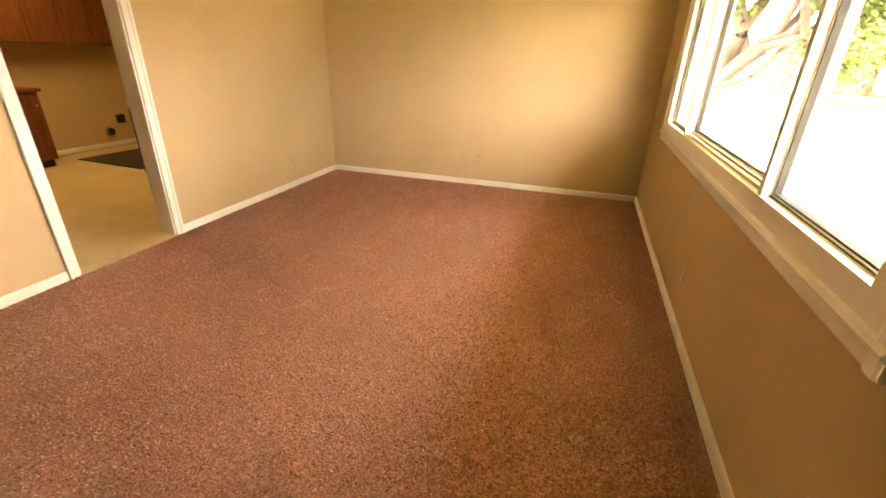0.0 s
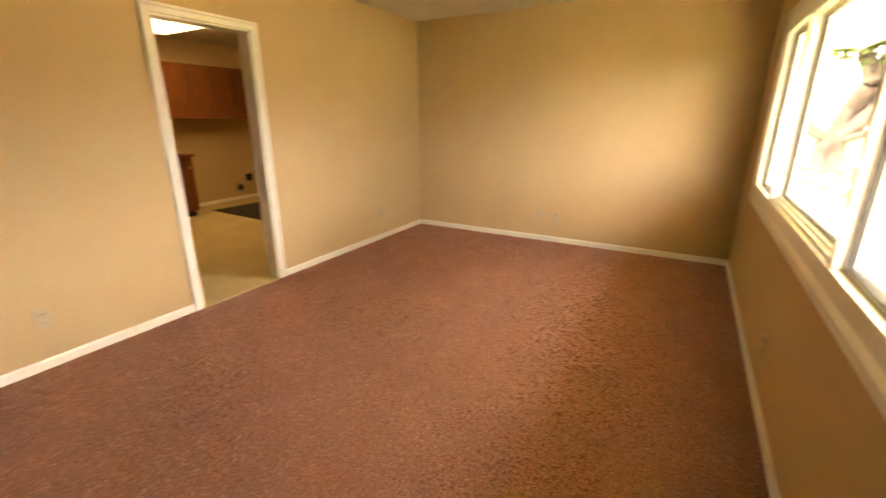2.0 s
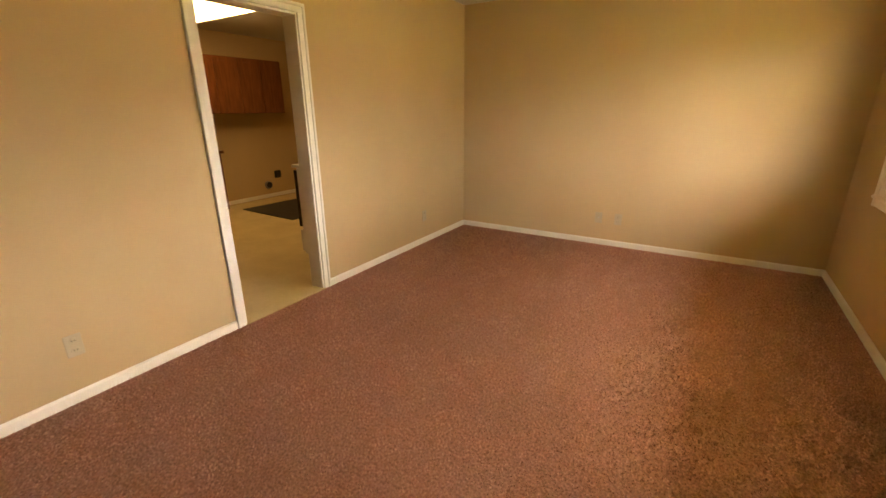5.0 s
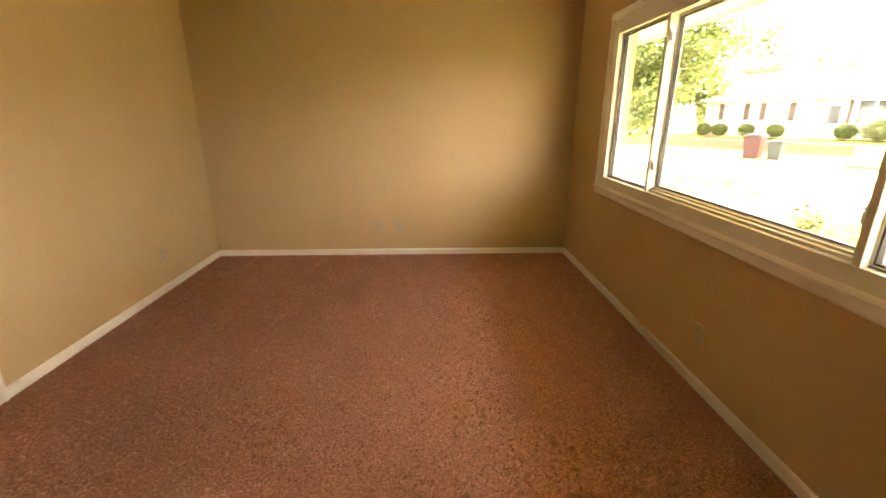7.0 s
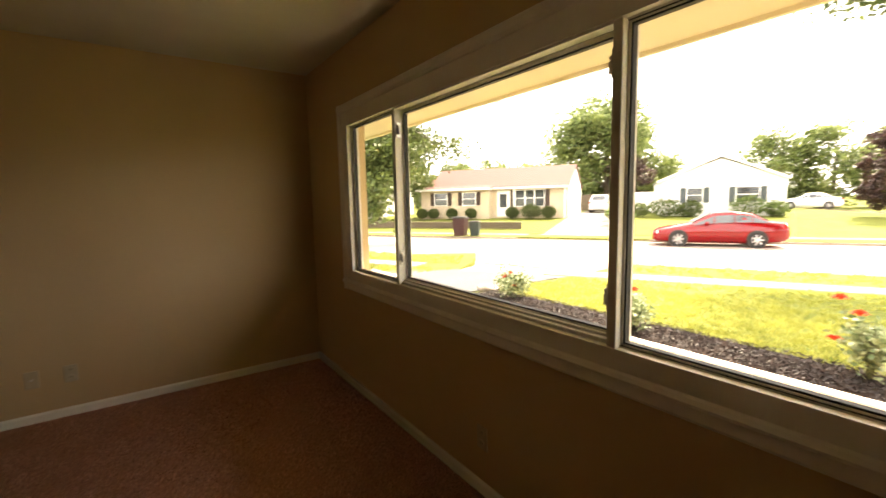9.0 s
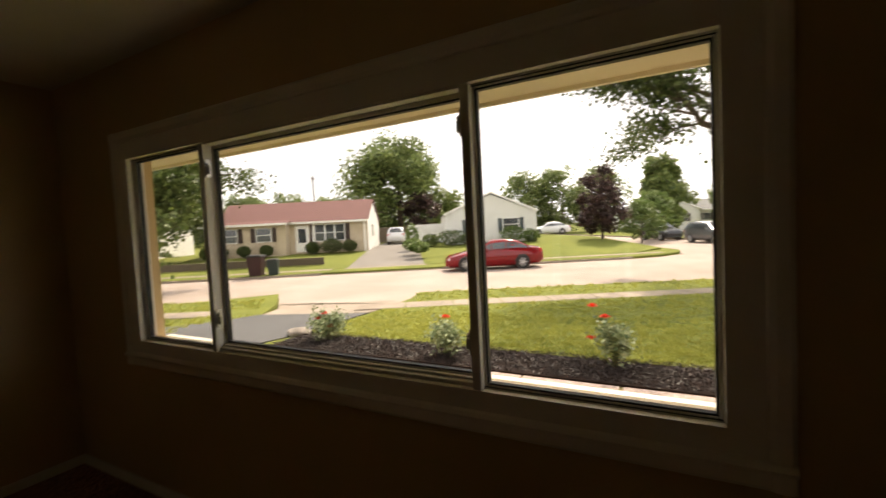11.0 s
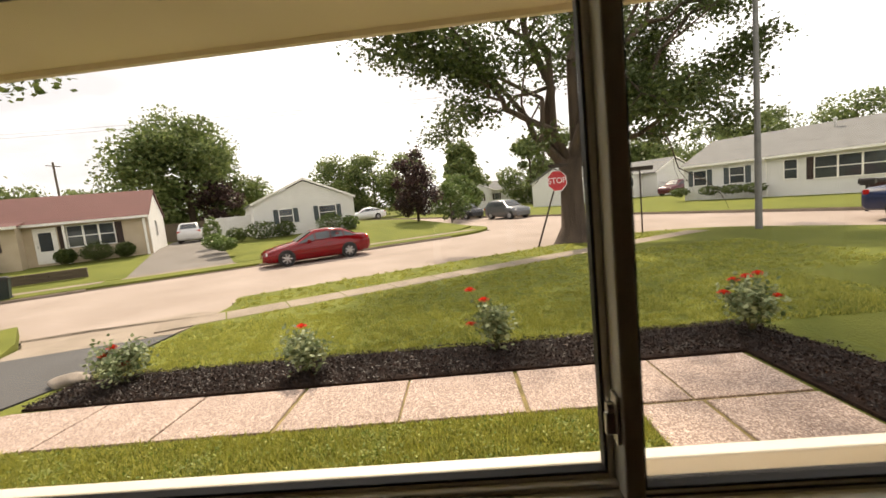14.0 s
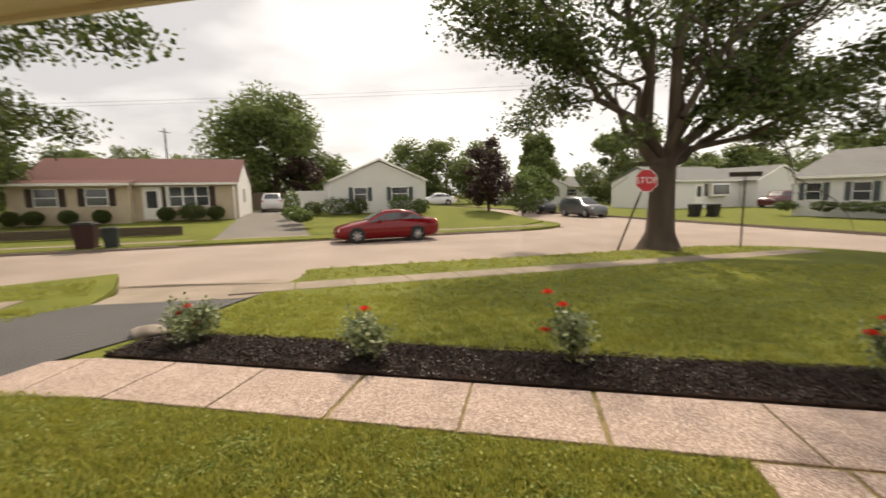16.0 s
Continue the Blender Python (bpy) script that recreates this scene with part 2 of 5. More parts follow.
M_MAROON = mat("maroon_car_paint", (0.085, 0.005, 0.010), (0.07, 0.004, 0.008), 0.25, 2, 20, 0, spec=0.6)
M_TYRE = mat("tyre_rubber", (0.025, 0.025, 0.025), (0.018, 0.018, 0.018), 0.85, 10, 60, 0.1)
M_RIM = mat("alloy_rim", (0.55, 0.55, 0.56), (0.45, 0.45, 0.46), 0.3, 8, 60, 0, metal=0.8)
M_LAMPW = mat("clear_lamp", (0.75, 0.75, 0.72), (0.65, 0.65, 0.62), 0.1, 6, 30, 0)
M_LAMPR = mat("red_lamp", (0.45, 0.012, 0.012), (0.35, 0.01, 0.01), 0.15, 6, 30, 0)
M_BINR = mat("maroon_bin_plastic", (0.045, 0.014, 0.013), (0.032, 0.010, 0.009), 0.6, 4, 30, 0.05)
M_BING = mat("green_bin_plastic", (0.018, 0.032, 0.027), (0.013, 0.024, 0.020), 0.6, 4, 30, 0.05)
M_SIGNR = mat("stop_sign_red", (0.55, 0.025, 0.03), (0.48, 0.02, 0.025), 0.45, 3, 30, 0)
M_SIGNW = mat("sign_white", (0.80, 0.80, 0.78), (0.74, 0.74, 0.72), 0.45, 3, 30, 0)
M_POLE = mat("galvanised_pole", (0.21, 0.21, 0.205), (0.15, 0.15, 0.145), 0.6, 4, 40, 0.1, metal=0.3)
M_RUST = mat("dark_post", (0.06, 0.045, 0.035), (0.04, 0.03, 0.024), 0.8, 8, 40, 0.2)


# ---------------------------------------------------------------- mesh helpers
def box(bm, x0, y0, z0, x1, y1, z1, bev=0.0, m=None):
    r = bmesh.ops.create_cube(bm, size=1.0, matrix=Matrix.Translation(((x0 + x1) / 2, (y0 + y1) / 2, (z0 + z1) / 2)) @ Matrix.Diagonal((abs(x1 - x0), abs(y1 - y0), abs(z1 - z0), 1)))
    vs = r["verts"]
    if bev:
        es = list({e for v in vs for e in v.link_edges})
        out = bmesh.ops.bevel(bm, geom=es, offset=bev, segments=2, affect="EDGES", profile=0.5)
        vs = list({v for f in out["faces"] for v in f.verts} | {v for v in vs if v.is_valid})
    if m is not None:
        bmesh.ops.transform(bm, matrix=m, verts=vs)
    return vs


def tube(bm, p0, p1, r0, r1=None, seg=10, cap=True):
    p0, p1 = Vector(p0), Vector(p1)
    r1 = r0 if r1 is None else r1
    d = p1 - p0
    if d.length < 1e-6:
        return []
    rot = d.to_track_quat("Z", "Y").to_matrix().to_4x4()
    return bmesh.ops.create_cone(bm, cap_ends=cap, segments=seg, radius1=r0, radius2=r1, depth=d.length, matrix=Matrix.Translation((p0 + p1) / 2) @ rot)["verts"]


def prism(bm, pts, ztop, zbot):
    """A slab with the outline pts; ztop and zbot are numbers or functions of x and y."""
    zt = ztop if callable(ztop) else (lambda x, y: ztop)
    zb = zbot if callable(zbot) else (lambda x, y: zbot)
    top = [bm.verts.new((x, y, zt(x, y))) for x, y in pts]
    bot = [bm.verts.new((x, y, zb(x, y))) for x, y in pts]
    n = len(pts)
    fs = [bm.faces.new(top), bm.faces.new(bot[::-1])]
    for i in range(n):
        fs.append(bm.faces.new((top[i], bot[i], bot[(i + 1) % n], top[(i + 1) % n])))
    bmesh.ops.recalc_face_normals(bm, faces=fs)
    return top + bot


def side_prism(bm, pts, x0, x1, axis="x"):
    """A bar along x (or y) whose cross-section in the other two axes is pts."""
    def at(v, a, b):
        return (v, a, b) if axis == "x" else (a, v, b)
    p, q = [bm.verts.new(at(x0, a, b)) for a, b in pts], [bm.verts.new(at(x1, a, b)) for a, b in pts]
    n = len(pts)
    fs = [bm.faces.new(p), bm.faces.new(q[::-1])]
    for i in range(n):
        fs.append(bm.faces.new((p[i], q[i], q[(i + 1) % n], p[(i + 1) % n])))
    bmesh.ops.recalc_face_normals(bm, faces=fs)
    return p + q


def done(name, bm, material, smooth=False):
    me = bpy.data.meshes.new(name)
    bm.to_mesh(me)
    bm.free()
    me.materials.append(material)
    if smooth:
        for f in me.polygons:
            f.use_smooth = True
    return me


def part(name, bm, material, parent, label="", smooth=False):
    ob = new(name, done(name, bm, material, smooth))
    ob.parent = parent
    if label:
        tagged(ob, label)
    return ob


SITE = Matrix()       # how the street's grid lies to the house


def thing(name, label, category, m=None, group="", kind=""):
    ob = new(name)
    ob.empty_display_size = 0.1
    ob.matrix_basis = SITE @ (m or Matrix())
    return tagged(ob, label, category, group, kind)


def solid(name, bm, material, label, category, kind="", smooth=False, m=None):
    ob = new(name, done(name, bm, material, smooth))
    ob.matrix_basis = SITE @ (m or Matrix())
    return tagged(ob, label, category, "", kind)


def B(*args, **kw):
    bm = bmesh.new()
    box(bm, *args, **kw)
    return bm


# ---------------------------------------------------------------- room structure
H = 2.475
XL, YB = -3.54, -5.58
WY0, WY1, WZ0, WZ1 = -3.70, -0.77, 0.84, 2.0      # hole in the window wall
DY0, DY1, DZ = -3.098, -2.366, 2.028               # kitchen doorway

# carpet over the whole living room
bm = bmesh.new()
prism(bm, [(XL, YB), (0, YB), (0, 0), (XL, 0)], 0.0, -0.12)
solid("floor", bm, M_CARPET, "reddish brown cut-pile carpet with vacuum marks", "carpet", "structure")

bm = bmesh.new()
for y0, y1, z0, z1 in ((-9.0, WY0, -0.5, H), (WY1, 1.0, -0.5, H), (WY0, WY1, -0.5, WZ0), (WY0, WY1, WZ1, H)):
    box(bm, 0, y0, z0, 0.16, y1, z1)
solid("wall_east", bm, M_WALL, "tan painted wall with a wide window", "wall", "structure")
solid("wall_north", B(-3.66, 0, -0.1, 0, 0.12, H), M_WALL, "plain tan painted end wall", "wall", "structure")
bm = bmesh.new()
for y0, y1, z0, z1 in ((DY1, 0.0, -0.1, H), (YB - 0.0, DY0, -0.1, H), (DY0, DY1, DZ, H)):
    box(bm, XL - 0.12, y0, z0, XL, y1, z1)
box(bm, XL - 0.12, YB - 0.065, -0.1, XL, YB, H)
box(bm, XL - 0.12, -6.75, 2.05, XL, YB - 0.065, H)
box(bm, XL - 0.12, -9.0, -0.1, XL, -6.75, H)
solid("wall_west", bm, M_WALL, "tan painted wall with the kitchen doorway", "wall", "structure")
bm = bmesh.new()
box(bm, -2.66, YB - 0.12, -0.1, 0, YB, H)
solid("wall_south", bm, M_WALL, "tan painted wall beside the hall opening", "wall", "structure")
bm = bmesh.new()
box(bm, -8.0, -9.12, -0.1, 0, -9.0, H)
box(bm, -2.0, -9.0, -0.1, -1.88, YB - 0.12, H)
box(bm, -4.4, -6.75, -0.1, XL - 0.12, -6.69, H)
box(bm, -4.4, -6.69, -0.1, -4.34, YB, H)
box(bm, -4.4, YB, -0.1, XL - 0.12, YB + 0.06, H)
solid("wall_hall", bm, M_WALL, "plain tan hall walls", "wall", "structure")
bm = bmesh.new()
prism(bm, [(-4.4, -9.0), (-0.0, -9.0), (-0.0, YB), (-4.4, YB)], -0.008, -0.12)
solid("floor_hall", bm, M_HALL, "beige sheet vinyl hall floor", "floor", "structure")
bm = bmesh.new()
box(bm, -8.0, -9.12, H, 0.16, 2.2, H + 0.12)
solid("ceiling", bm, M_CEIL, "plain off-white painted ceiling", "ceiling", "structure")

# kitchen beyond the doorway
KX = -7.25
solid("wall_kitchen_west", B(KX - 0.12, -5.0, -0.1, KX, 2.0, H), M_WALL, "tan painted kitchen wall", "wall", "structure")
bm = bmesh.new()
box(bm, KX, 1.4, -0.1, XL - 0.12, 1.52, H)
box(bm, KX, -4.6, -0.1, XL - 0.12, -4.5, H)
box(bm, XL - 0.12, 0.12, -0.1, XL, 1.4, H)
solid("wall_kitchen_ends", bm, M_WALL, "tan painted kitchen side walls", "wall", "structure")
bm = bmesh.new()
prism(bm, [(KX, -4.5), (XL, -4.5), (XL, 1.4), (KX, 1.4)], -0.012, -0.1)
solid("floor_kitchen", bm, M_TILE, "pale beige sheet vinyl kitchen floor", "floor", "structure")


# baseboards: a board with an eased top edge
def baseboard(name, x0, y0, x1, y1, h=0.060, t=0.014):
    bm = bmesh.new()
    sec = [(0, 0), (t, 0), (t, h - 0.012), (t * 0.45, h), (0, h)]
    along = Vector((x1 - x0, y1 - y0, 0))
    inward = Vector((-along.y, along.x, 0)).normalized()
    p = [bm.verts.new(Vector((x0, y0, 0)) + inward * a + Vector((0, 0, b))) for a, b in sec]
    q = [bm.verts.new(Vector((x1, y1, 0)) + inward * a + Vector((0, 0, b))) for a, b in sec]
    fs = [bm.faces.new(p), bm.faces.new(q[::-1])]
    for i in range(5):
        fs.append(bm.faces.new((p[i], q[i], q[(i + 1) % 5], p[(i + 1) % 5])))
    bmesh.ops.recalc_face_normals(bm, faces=fs)
    return solid(name, bm, M_TRIM, "white painted wooden baseboard", "baseboard", "structure")


baseboard("baseboard_north", 0, 0, XL, 0)
baseboard("baseboard_east", 0, YB, 0, -0.014)
baseboard("baseboard_west", XL, -0.014, XL, DY1 + 0.06)
baseboard("baseboard_west_b", XL, DY0 - 0.06, XL, -4.83)
baseboard("baseboard_west_c", XL, -5.4, XL, YB - 0.02)
baseboard("baseboard_south", -2.66, YB, -0.014, YB)
baseboard("baseboard_south_b", -2.66, YB - 0.12, -2.66, YB + 0.014)
baseboard("baseboard_kitchen", KX, 1.4, KX, -1.12)

# doorway: jamb lining and casing
door = thing("door_1", "open doorway with white painted wooden casing", "doorway", kind="structure")
bm = bmesh.new()
box(bm, XL - 0.125, DY0 - 0.002, 0, XL + 0.004, DY0 + 0.018, DZ)
box(bm, XL - 0.125, DY1 - 0.018, 0, XL + 0.004, DY1 + 0.002, DZ)
box(bm, XL - 0.125, DY0, DZ - 0.018, XL + 0.004, DY1, DZ + 0.002)
part("jamb", bm, M_TRIM, door)
for nm, a in (("casing_side", (DY0 - 0.057, DY0 + 0.006)), ("casing_side", (DY1 - 0.006, DY1 + 0.057))):
    bm = bmesh.new()
    box(bm, XL, a[0], 0, XL + 0.017, a[1], DZ + 0.055, 0.004)
    o = a[0] if a[0] < -2.8 else a[1] - 0.022
    box(bm, XL + 0.012, o, 0, XL + 0.024, o + 0.022, DZ + 0.055, 0.004)
    part(nm, bm, M_TRIM, door)
bm = bmesh.new()
box(bm, XL, DY0 - 0.057, DZ - 0.004, XL + 0.0175, DY1 + 0.057, DZ + 0.057, 0.004)
box(bm, XL + 0.012, DY0 - 0.057, DZ + 0.035, XL + 0.0245, DY1 + 0.057, DZ + 0.057, 0.004)
part("casing_head", bm, M_TRIM, door)
part("threshold", B(XL - 0.1, DY0, -0.012, XL + 0.02, DY1, 0.006, bev=0.003), M_TILE, door, "worn flat threshold strip")

# ---------------------------------------------------------------- window
win = thing("window_1", "wide three-light vinyl slider window with painted casing", "window", kind="structure")
CY0, CY1, CZ0, CZ1 = -3.787, -0.686, 0.757, 2.09


def casing_bar(name, sec, a, b, axis):
    bm = bmesh.new()
    if axis == "y":
        side_prism(bm, sec, a, b, axis="y")
    else:
        # upright: sec is x, y
        prism(bm, sec, b, a)
    return part(name, bm, M_TRIM, win)


# stepped sill casing, head casing, side casings (x towards the room is negative)
casing_bar("sill_casing", [(0, CZ0), (-0.012, CZ0), (-0.016, CZ0 + 0.01), (-0.016, CZ0 + 0.045), (-0.026, CZ0 + 0.05), (-0.030, CZ0 + 0.06), (-0.022, CZ0 + 0.072), (-0.012, CZ0 + 0.078), (-0.008, CZ0 + 0.145), (0.02, CZ0 + 0.145), (0.02, CZ0 + 0.09), (0, CZ0 + 0.085)], CY0, CY1, "y")
casing_bar("head_casing", [(0, CZ1), (-0.012, CZ1), (-0.02, CZ1 - 0.012), (-0.02, CZ1 - 0.04), (-0.014, CZ1 - 0.055), (-0.008, CZ1 - 0.06), (-0.006, CZ1 - 0.155), (0.02, CZ1 - 0.155), (0.02, CZ1 - 0.09), (0, CZ1 - 0.085)], CY0, CY1, "y")
for s, y in ((1, CY0), (-1, CY1)):
    casing_bar("side_casing", [(0, y), (-0.012, y), (-0.0205, y + s * 0.012), (-0.0205, y + s * 0.04), (-0.0145, y + s * 0.055), (-0.0085, y + s * 0.06), (-0.0065, y + s * 0.146), (0.02, y + s * 0.146), (0.02, y + s * 0.09), (0, y + s * 0.085)], CZ0 + 0.0, CZ1 - 0.0, "z")
# outer vinyl frame
FY0, FY1, FZ0, FZ1 = CY0 + 0.146, CY1 - 0.140, CZ0 + 0.145, CZ1 - 0.155
bm = bmesh.new()
for y0, y1, z0, z1 in ((FY0 - 0.055, FY0 + 0.004, FZ0 - 0.058, FZ1 + 0.058), (FY1 - 0.010, FY1 + 0.05, FZ0 - 0.058, FZ1 + 0.058)):
    box(bm, 0.021, y0, z0, 0.08, y1, z1, 0.002)
for y0, y1, z0, z1 in ((FY0 + 0.004, FY1 - 0.010, FZ0 - 0.058, FZ0 + 0.004), (FY0 + 0.004, FY1 - 0.010, FZ1 - 0.006, FZ1 + 0.058)):
    box(bm, 0.021, y0, z0, 0.08, y1, z1, 0.002)
part("window_frame", bm, M_VINYL, win)
bm = bmesh.new()
box(bm, 0.0225, FY0 + 0.004, FZ0 + 0.004, 0.078, FY1 - 0.010, FZ0 + 0.006)
box(bm, 0.0225, FY0 + 0.004, FZ1 - 0.008, 0.078, FY1 - 0.010, FZ1 - 0.006)
part("gasket", bm, M_SEAL, win, "black rubber gasket line")


def sash(y0, y1, z0, z1, x0, x1, w, wb):
    """One glazed sash: four rails, a dark gasket and the pane."""
    sa = new("sash")
    sa.parent = win
    bm = bmesh.new()
    box(bm, x0, y0, z0, x1, y0 + w, z1, 0.004)
    box(bm, x0, y1 - w, z0, x1, y1, z1, 0.004)
    box(bm, x0 + 0.001, y0 + w, z0, x1 - 0.001, y1 - w, z0 + wb, 0.004)
    box(bm, x0 + 0.001, y0 + w, z1 - wb, x1 - 0.001, y1 - w, z1, 0.004)
    sa.data = None
    rails = part("sash_frame", bm, M_VINYL, win)
    bm = bmesh.new()
    xm = (x0 + x1) / 2
    for a in ((y0 + w, y0 + w + 0.006, z0 + wb, z1 - wb), (y1 - w - 0.006, y1 - w, z0 + wb, z1 - wb)):
        box(bm, xm - 0.012, a[0], a[2], xm + 0.012, a[1], a[3])
    for a in ((z0 + wb, z0 + wb + 0.006), (z1 - wb - 0.006, z1 - wb)):
        box(bm, xm - 0.0115, y0 + w, a[0], xm + 0.0115, y1 - w, a[1])
    part("glazing_seal", bm, M_SEAL, rails)
    g = part("pane", B(xm - 0.002, y0 + w + 0.001, z0 + wb + 0.001, xm + 0.002, y1 - w - 0.001, z1 - wb - 0.001), M_GLASS, rails)
    g.visible_shadow = False
    bpy.data.objects.remove(sa)
    return rails


M1, M2 = -1.502, -2.928          # centre lines of the two mullions
sash(FY0 + 0.004, M2 - 0.016, FZ0 + 0.006, FZ1 - 0.008, 0.024, 0.058, 0.009, 0.006)
sash(M1 + 0.016, FY1 - 0.010, FZ0 + 0.006, FZ1 - 0.008, 0.024, 0.058, 0.026, 0.006)
mid = sash(M2 + 0.018, M1 - 0.018, FZ0 + 0.018, FZ1 - 0.010, 0.046, 0.078, 0.012, 0.018)
for y, s in ((M1, 1), (M2, -1)):
    bm = bmesh.new()
    box(bm, -0.004, y - 0.017, FZ0 - 0.026, 0.09, y + 0.017, FZ1 - 0.002, 0.004)
    post = part("mullion", bm, M_VINYL, win)
    for z in (1.065, 1.81):
        bm = bmesh.new()
        yf = y - s * 0.017
        box(bm, 0.002, yf - s * 0.001, z - 0.045, 0.034, yf - s * 0.008, z + 0.045, 0.003)
        box(bm, 0.010, yf - s * 0.006, z - 0.030, 0.022, yf - s * 0.024, z + 0.012, 0.004)
        tube(bm, (0.016, yf - s * 0.006, z + 0.02), (0.016, yf - s * 0.02, z + 0.02), 0.010, 0.008, 10)
        part("latch", bm, M_METAL, post, "worn metal sash latch")
# stepped rail of the middle light in front of the sill
bm = bmesh.new()
box(bm, -0.003, M2 + 0.017, FZ0 - 0.022, 0.046, M1 - 0.017, FZ0 + 0.002, 0.003)
box(bm, 0.012, M2 + 0.017, FZ0 + 0.002, 0.046, M1 - 0.017, FZ0 + 0.018, 0.003)
box(bm, 0.03, M2 + 0.017, FZ0 + 0.018, 0.046, M1 - 0.017, FZ0 + 0.030, 0.003)
part("sill_rail", bm, M_VINYL, win)
bm = bmesh.new()
box(bm, -0.003, M2 + 0.017, FZ1 - 0.012, 0.046, M1 - 0.017, FZ1 + 0.004, 0.003)
part("head_rail", bm, M_VINYL, win)
# outside trim and brick sill
bm = bmesh.new()
box(bm, 0.161, FY0 - 0.06, FZ0 - 0.08, 0.2, FY1 + 0.06, FZ0 - 0.015, 0.004)
part("outer_sill", bm, M_TRIM, win)

# eave over the window
bm = bmesh.new()
box(bm, 0.16, -10.0, 2.22, 1.18, 3.0, 2.25)
eave = solid("soffit", bm, M_SOFFIT, "cream painted soffit under the eave", "soffit", "structure")
bm = bmesh.new()
box(bm, 1.18, -10.0, 2.195, 1.21, 3.0, 2.42)
box(bm, 1.21, -10.0, 2.27, 1.32, 3.0, 2.40, 0.02)
part("fascia", bm, M_SOFFIT, eave)
bm = bmesh.new()
box(bm, 0.58, -2.14, 2.212, 0.74, -1.74, 2.2195)
for k in range(9):
    box(bm, 0.59, -2.13 + k * 0.043, 2.208, 0.73, -2.12 + k * 0.043, 2.2125)
part("soffit_vent", bm, M_POLE, eave, "grey louvred soffit vent")
bm = bmesh.new()
box(bm, 0.16, -10.0, 2.25, 0.3, 3.0, H + 0.12)
side_prism(bm, [(1.30, 2.43), (1.30, 2.46), (-9.0, 4.9), (-9.0, 4.86)], -10.0, 3.0, axis="y")
solid("roof", bm, M_GREYROOF, "grey shingle roof of the house", "roof", "structure")


# ---------------------------------------------------------------- ground and streets
STREET = Matrix.Translation((-0.3, -2.5, 0)) @ Matrix.Rotation(radians(1.0), 4, "Z") @ Matrix.Translation((0.3, 2.5, 0))
SITE = STREET
E1 = Vector((0.49, -0.872))       # along the street
E2 = Vector((0.872, 0.49))        # across the street, away from the house


def ds(d, s):
    """A place from metres across the street and along it."""
    v = E2 * d + E1 * s
    return (v.x, v.y)


def near_z(x, y):
    return -0.28 - 0.02 * x


def far_z(x, y):
    return -0.57 + 0.05 * max(0.0, (x * E2.x + y * E2.y) - 19.5)


ROAD_Z = -0.70


def arc(cd, cs, r, a0, a1, n=8):
    return [ds(cd + r * math.cos(radians(a0 + (a1 - a0) * i / n)), cs + r * math.sin(radians(a0 + (a1 - a0) * i / n))) for i in range(n + 1)]


bm = bmesh.new()
prism(bm, [(-900, -900), (900, -900), (900, 900), (-900, 900)], -0.80, -1.0)
solid("ground", bm, M_GRASS, "green lawn ground out to the horizon", "ground", "structure")
bm = bmesh.new()
prism(bm, [ds(8.8, -120), ds(20.6, -120), ds(20.6, 140), ds(8.8, 140)], ROAD_Z, -0.9)
solid("road", bm, M_ROAD, "pale worn residential asphalt street", "road", "structure")
bm = bmesh.new()
prism(bm, [ds(-60, 18), ds(8.8, 18), ds(8.8, 26.8), ds(-60, 26.8)], ROAD_Z, -0.9)
prism(bm, [ds(20.6, 17), ds(120, 17), ds(120, 26.8), ds(20.6, 26.8)], ROAD_Z + 0.0, -0.9)
solid("road_cross", bm, M_ROAD, "pale worn asphalt cross street", "road", "structure")
# the near lot: lawn, with rounded corner at the crossing
bm = bmesh.new()
prism(bm, [(0.165, -20.0), ds(-8, 19.0)] + [ds(3.0, 19.0)] + arc(6.6, 15.4, 3.6, 90, 0, 8) + [ds(10.2, 2.1), (8.75, 2.75), (6.55, 2.5), (4.35, 2.45), (3.5, 2.6), (0.165, 2.7)], near_z, -1.0)
solid("lawn", bm, M_GRASS, "mown front lawn, partly dry, with leaf shade", "lawn", "structure")
bm = bmesh.new()
prism(bm, [(-8, 6.6), (3.0, 6.5), (4.4, 5.55), (5.6, 5.05), (7.0, 6.1), (8.75, 7.95), ds(10.2, -5), ds(10.2, -60), ds(-20, -60)], lambda x, y: near_z(x, y) - 0.02, -1.0)
solid("lawn_side", bm, M_GRASS, "mown lawn beside the driveway", "lawn", "structure")
# far lots
bm = bmesh.new()
prism(bm, [ds(19.6, -90), ds(19.6, 13.5)] + arc(24, 13.6, 4.4, 180, 90, 6) + [ds(90, 18.0), ds(90, -90)], lambda x, y: -0.57, -1.0)
solid("lawn_far", bm, M_GRASS, "neighbours' mown lawns across the street", "lawn", "structure")
bm = bmesh.new()
d0, d1 = 22.0, 90.0
prism(bm, [ds(21.6, -90), ds(21.6, 14.5), ds(23.5, 17.2), ds(34, 17.2), ds(34, -90)], lambda x, y: far_z(x, y) - 0.09, -0.7)
prism(bm, [ds(34, -90), ds(34, 17.2), ds(90, 17.2), ds(90, -90)], lambda x, y: 0.065, -0.7)
solid("lawn_far_rise", bm, M_GRASS, "lawn rising gently to the houses", "lawn", "structure")
bm = bmesh.new()
prism(bm, [ds(-60, 25.8), ds(90, 25.8), ds(90, 90), ds(-60, 90)], lambda x, y: -0.55, -1.0)
solid("lawn_cross", bm, M_GRASS, "lawns along the far side of the cross street", "lawn", "structure")
bm = bmesh.new()
prism(bm, [ds(-60, 25.68), ds(90, 25.68), ds(90, 25.8), ds(-60, 25.8)], lambda x, y: -0.57, -1.0)
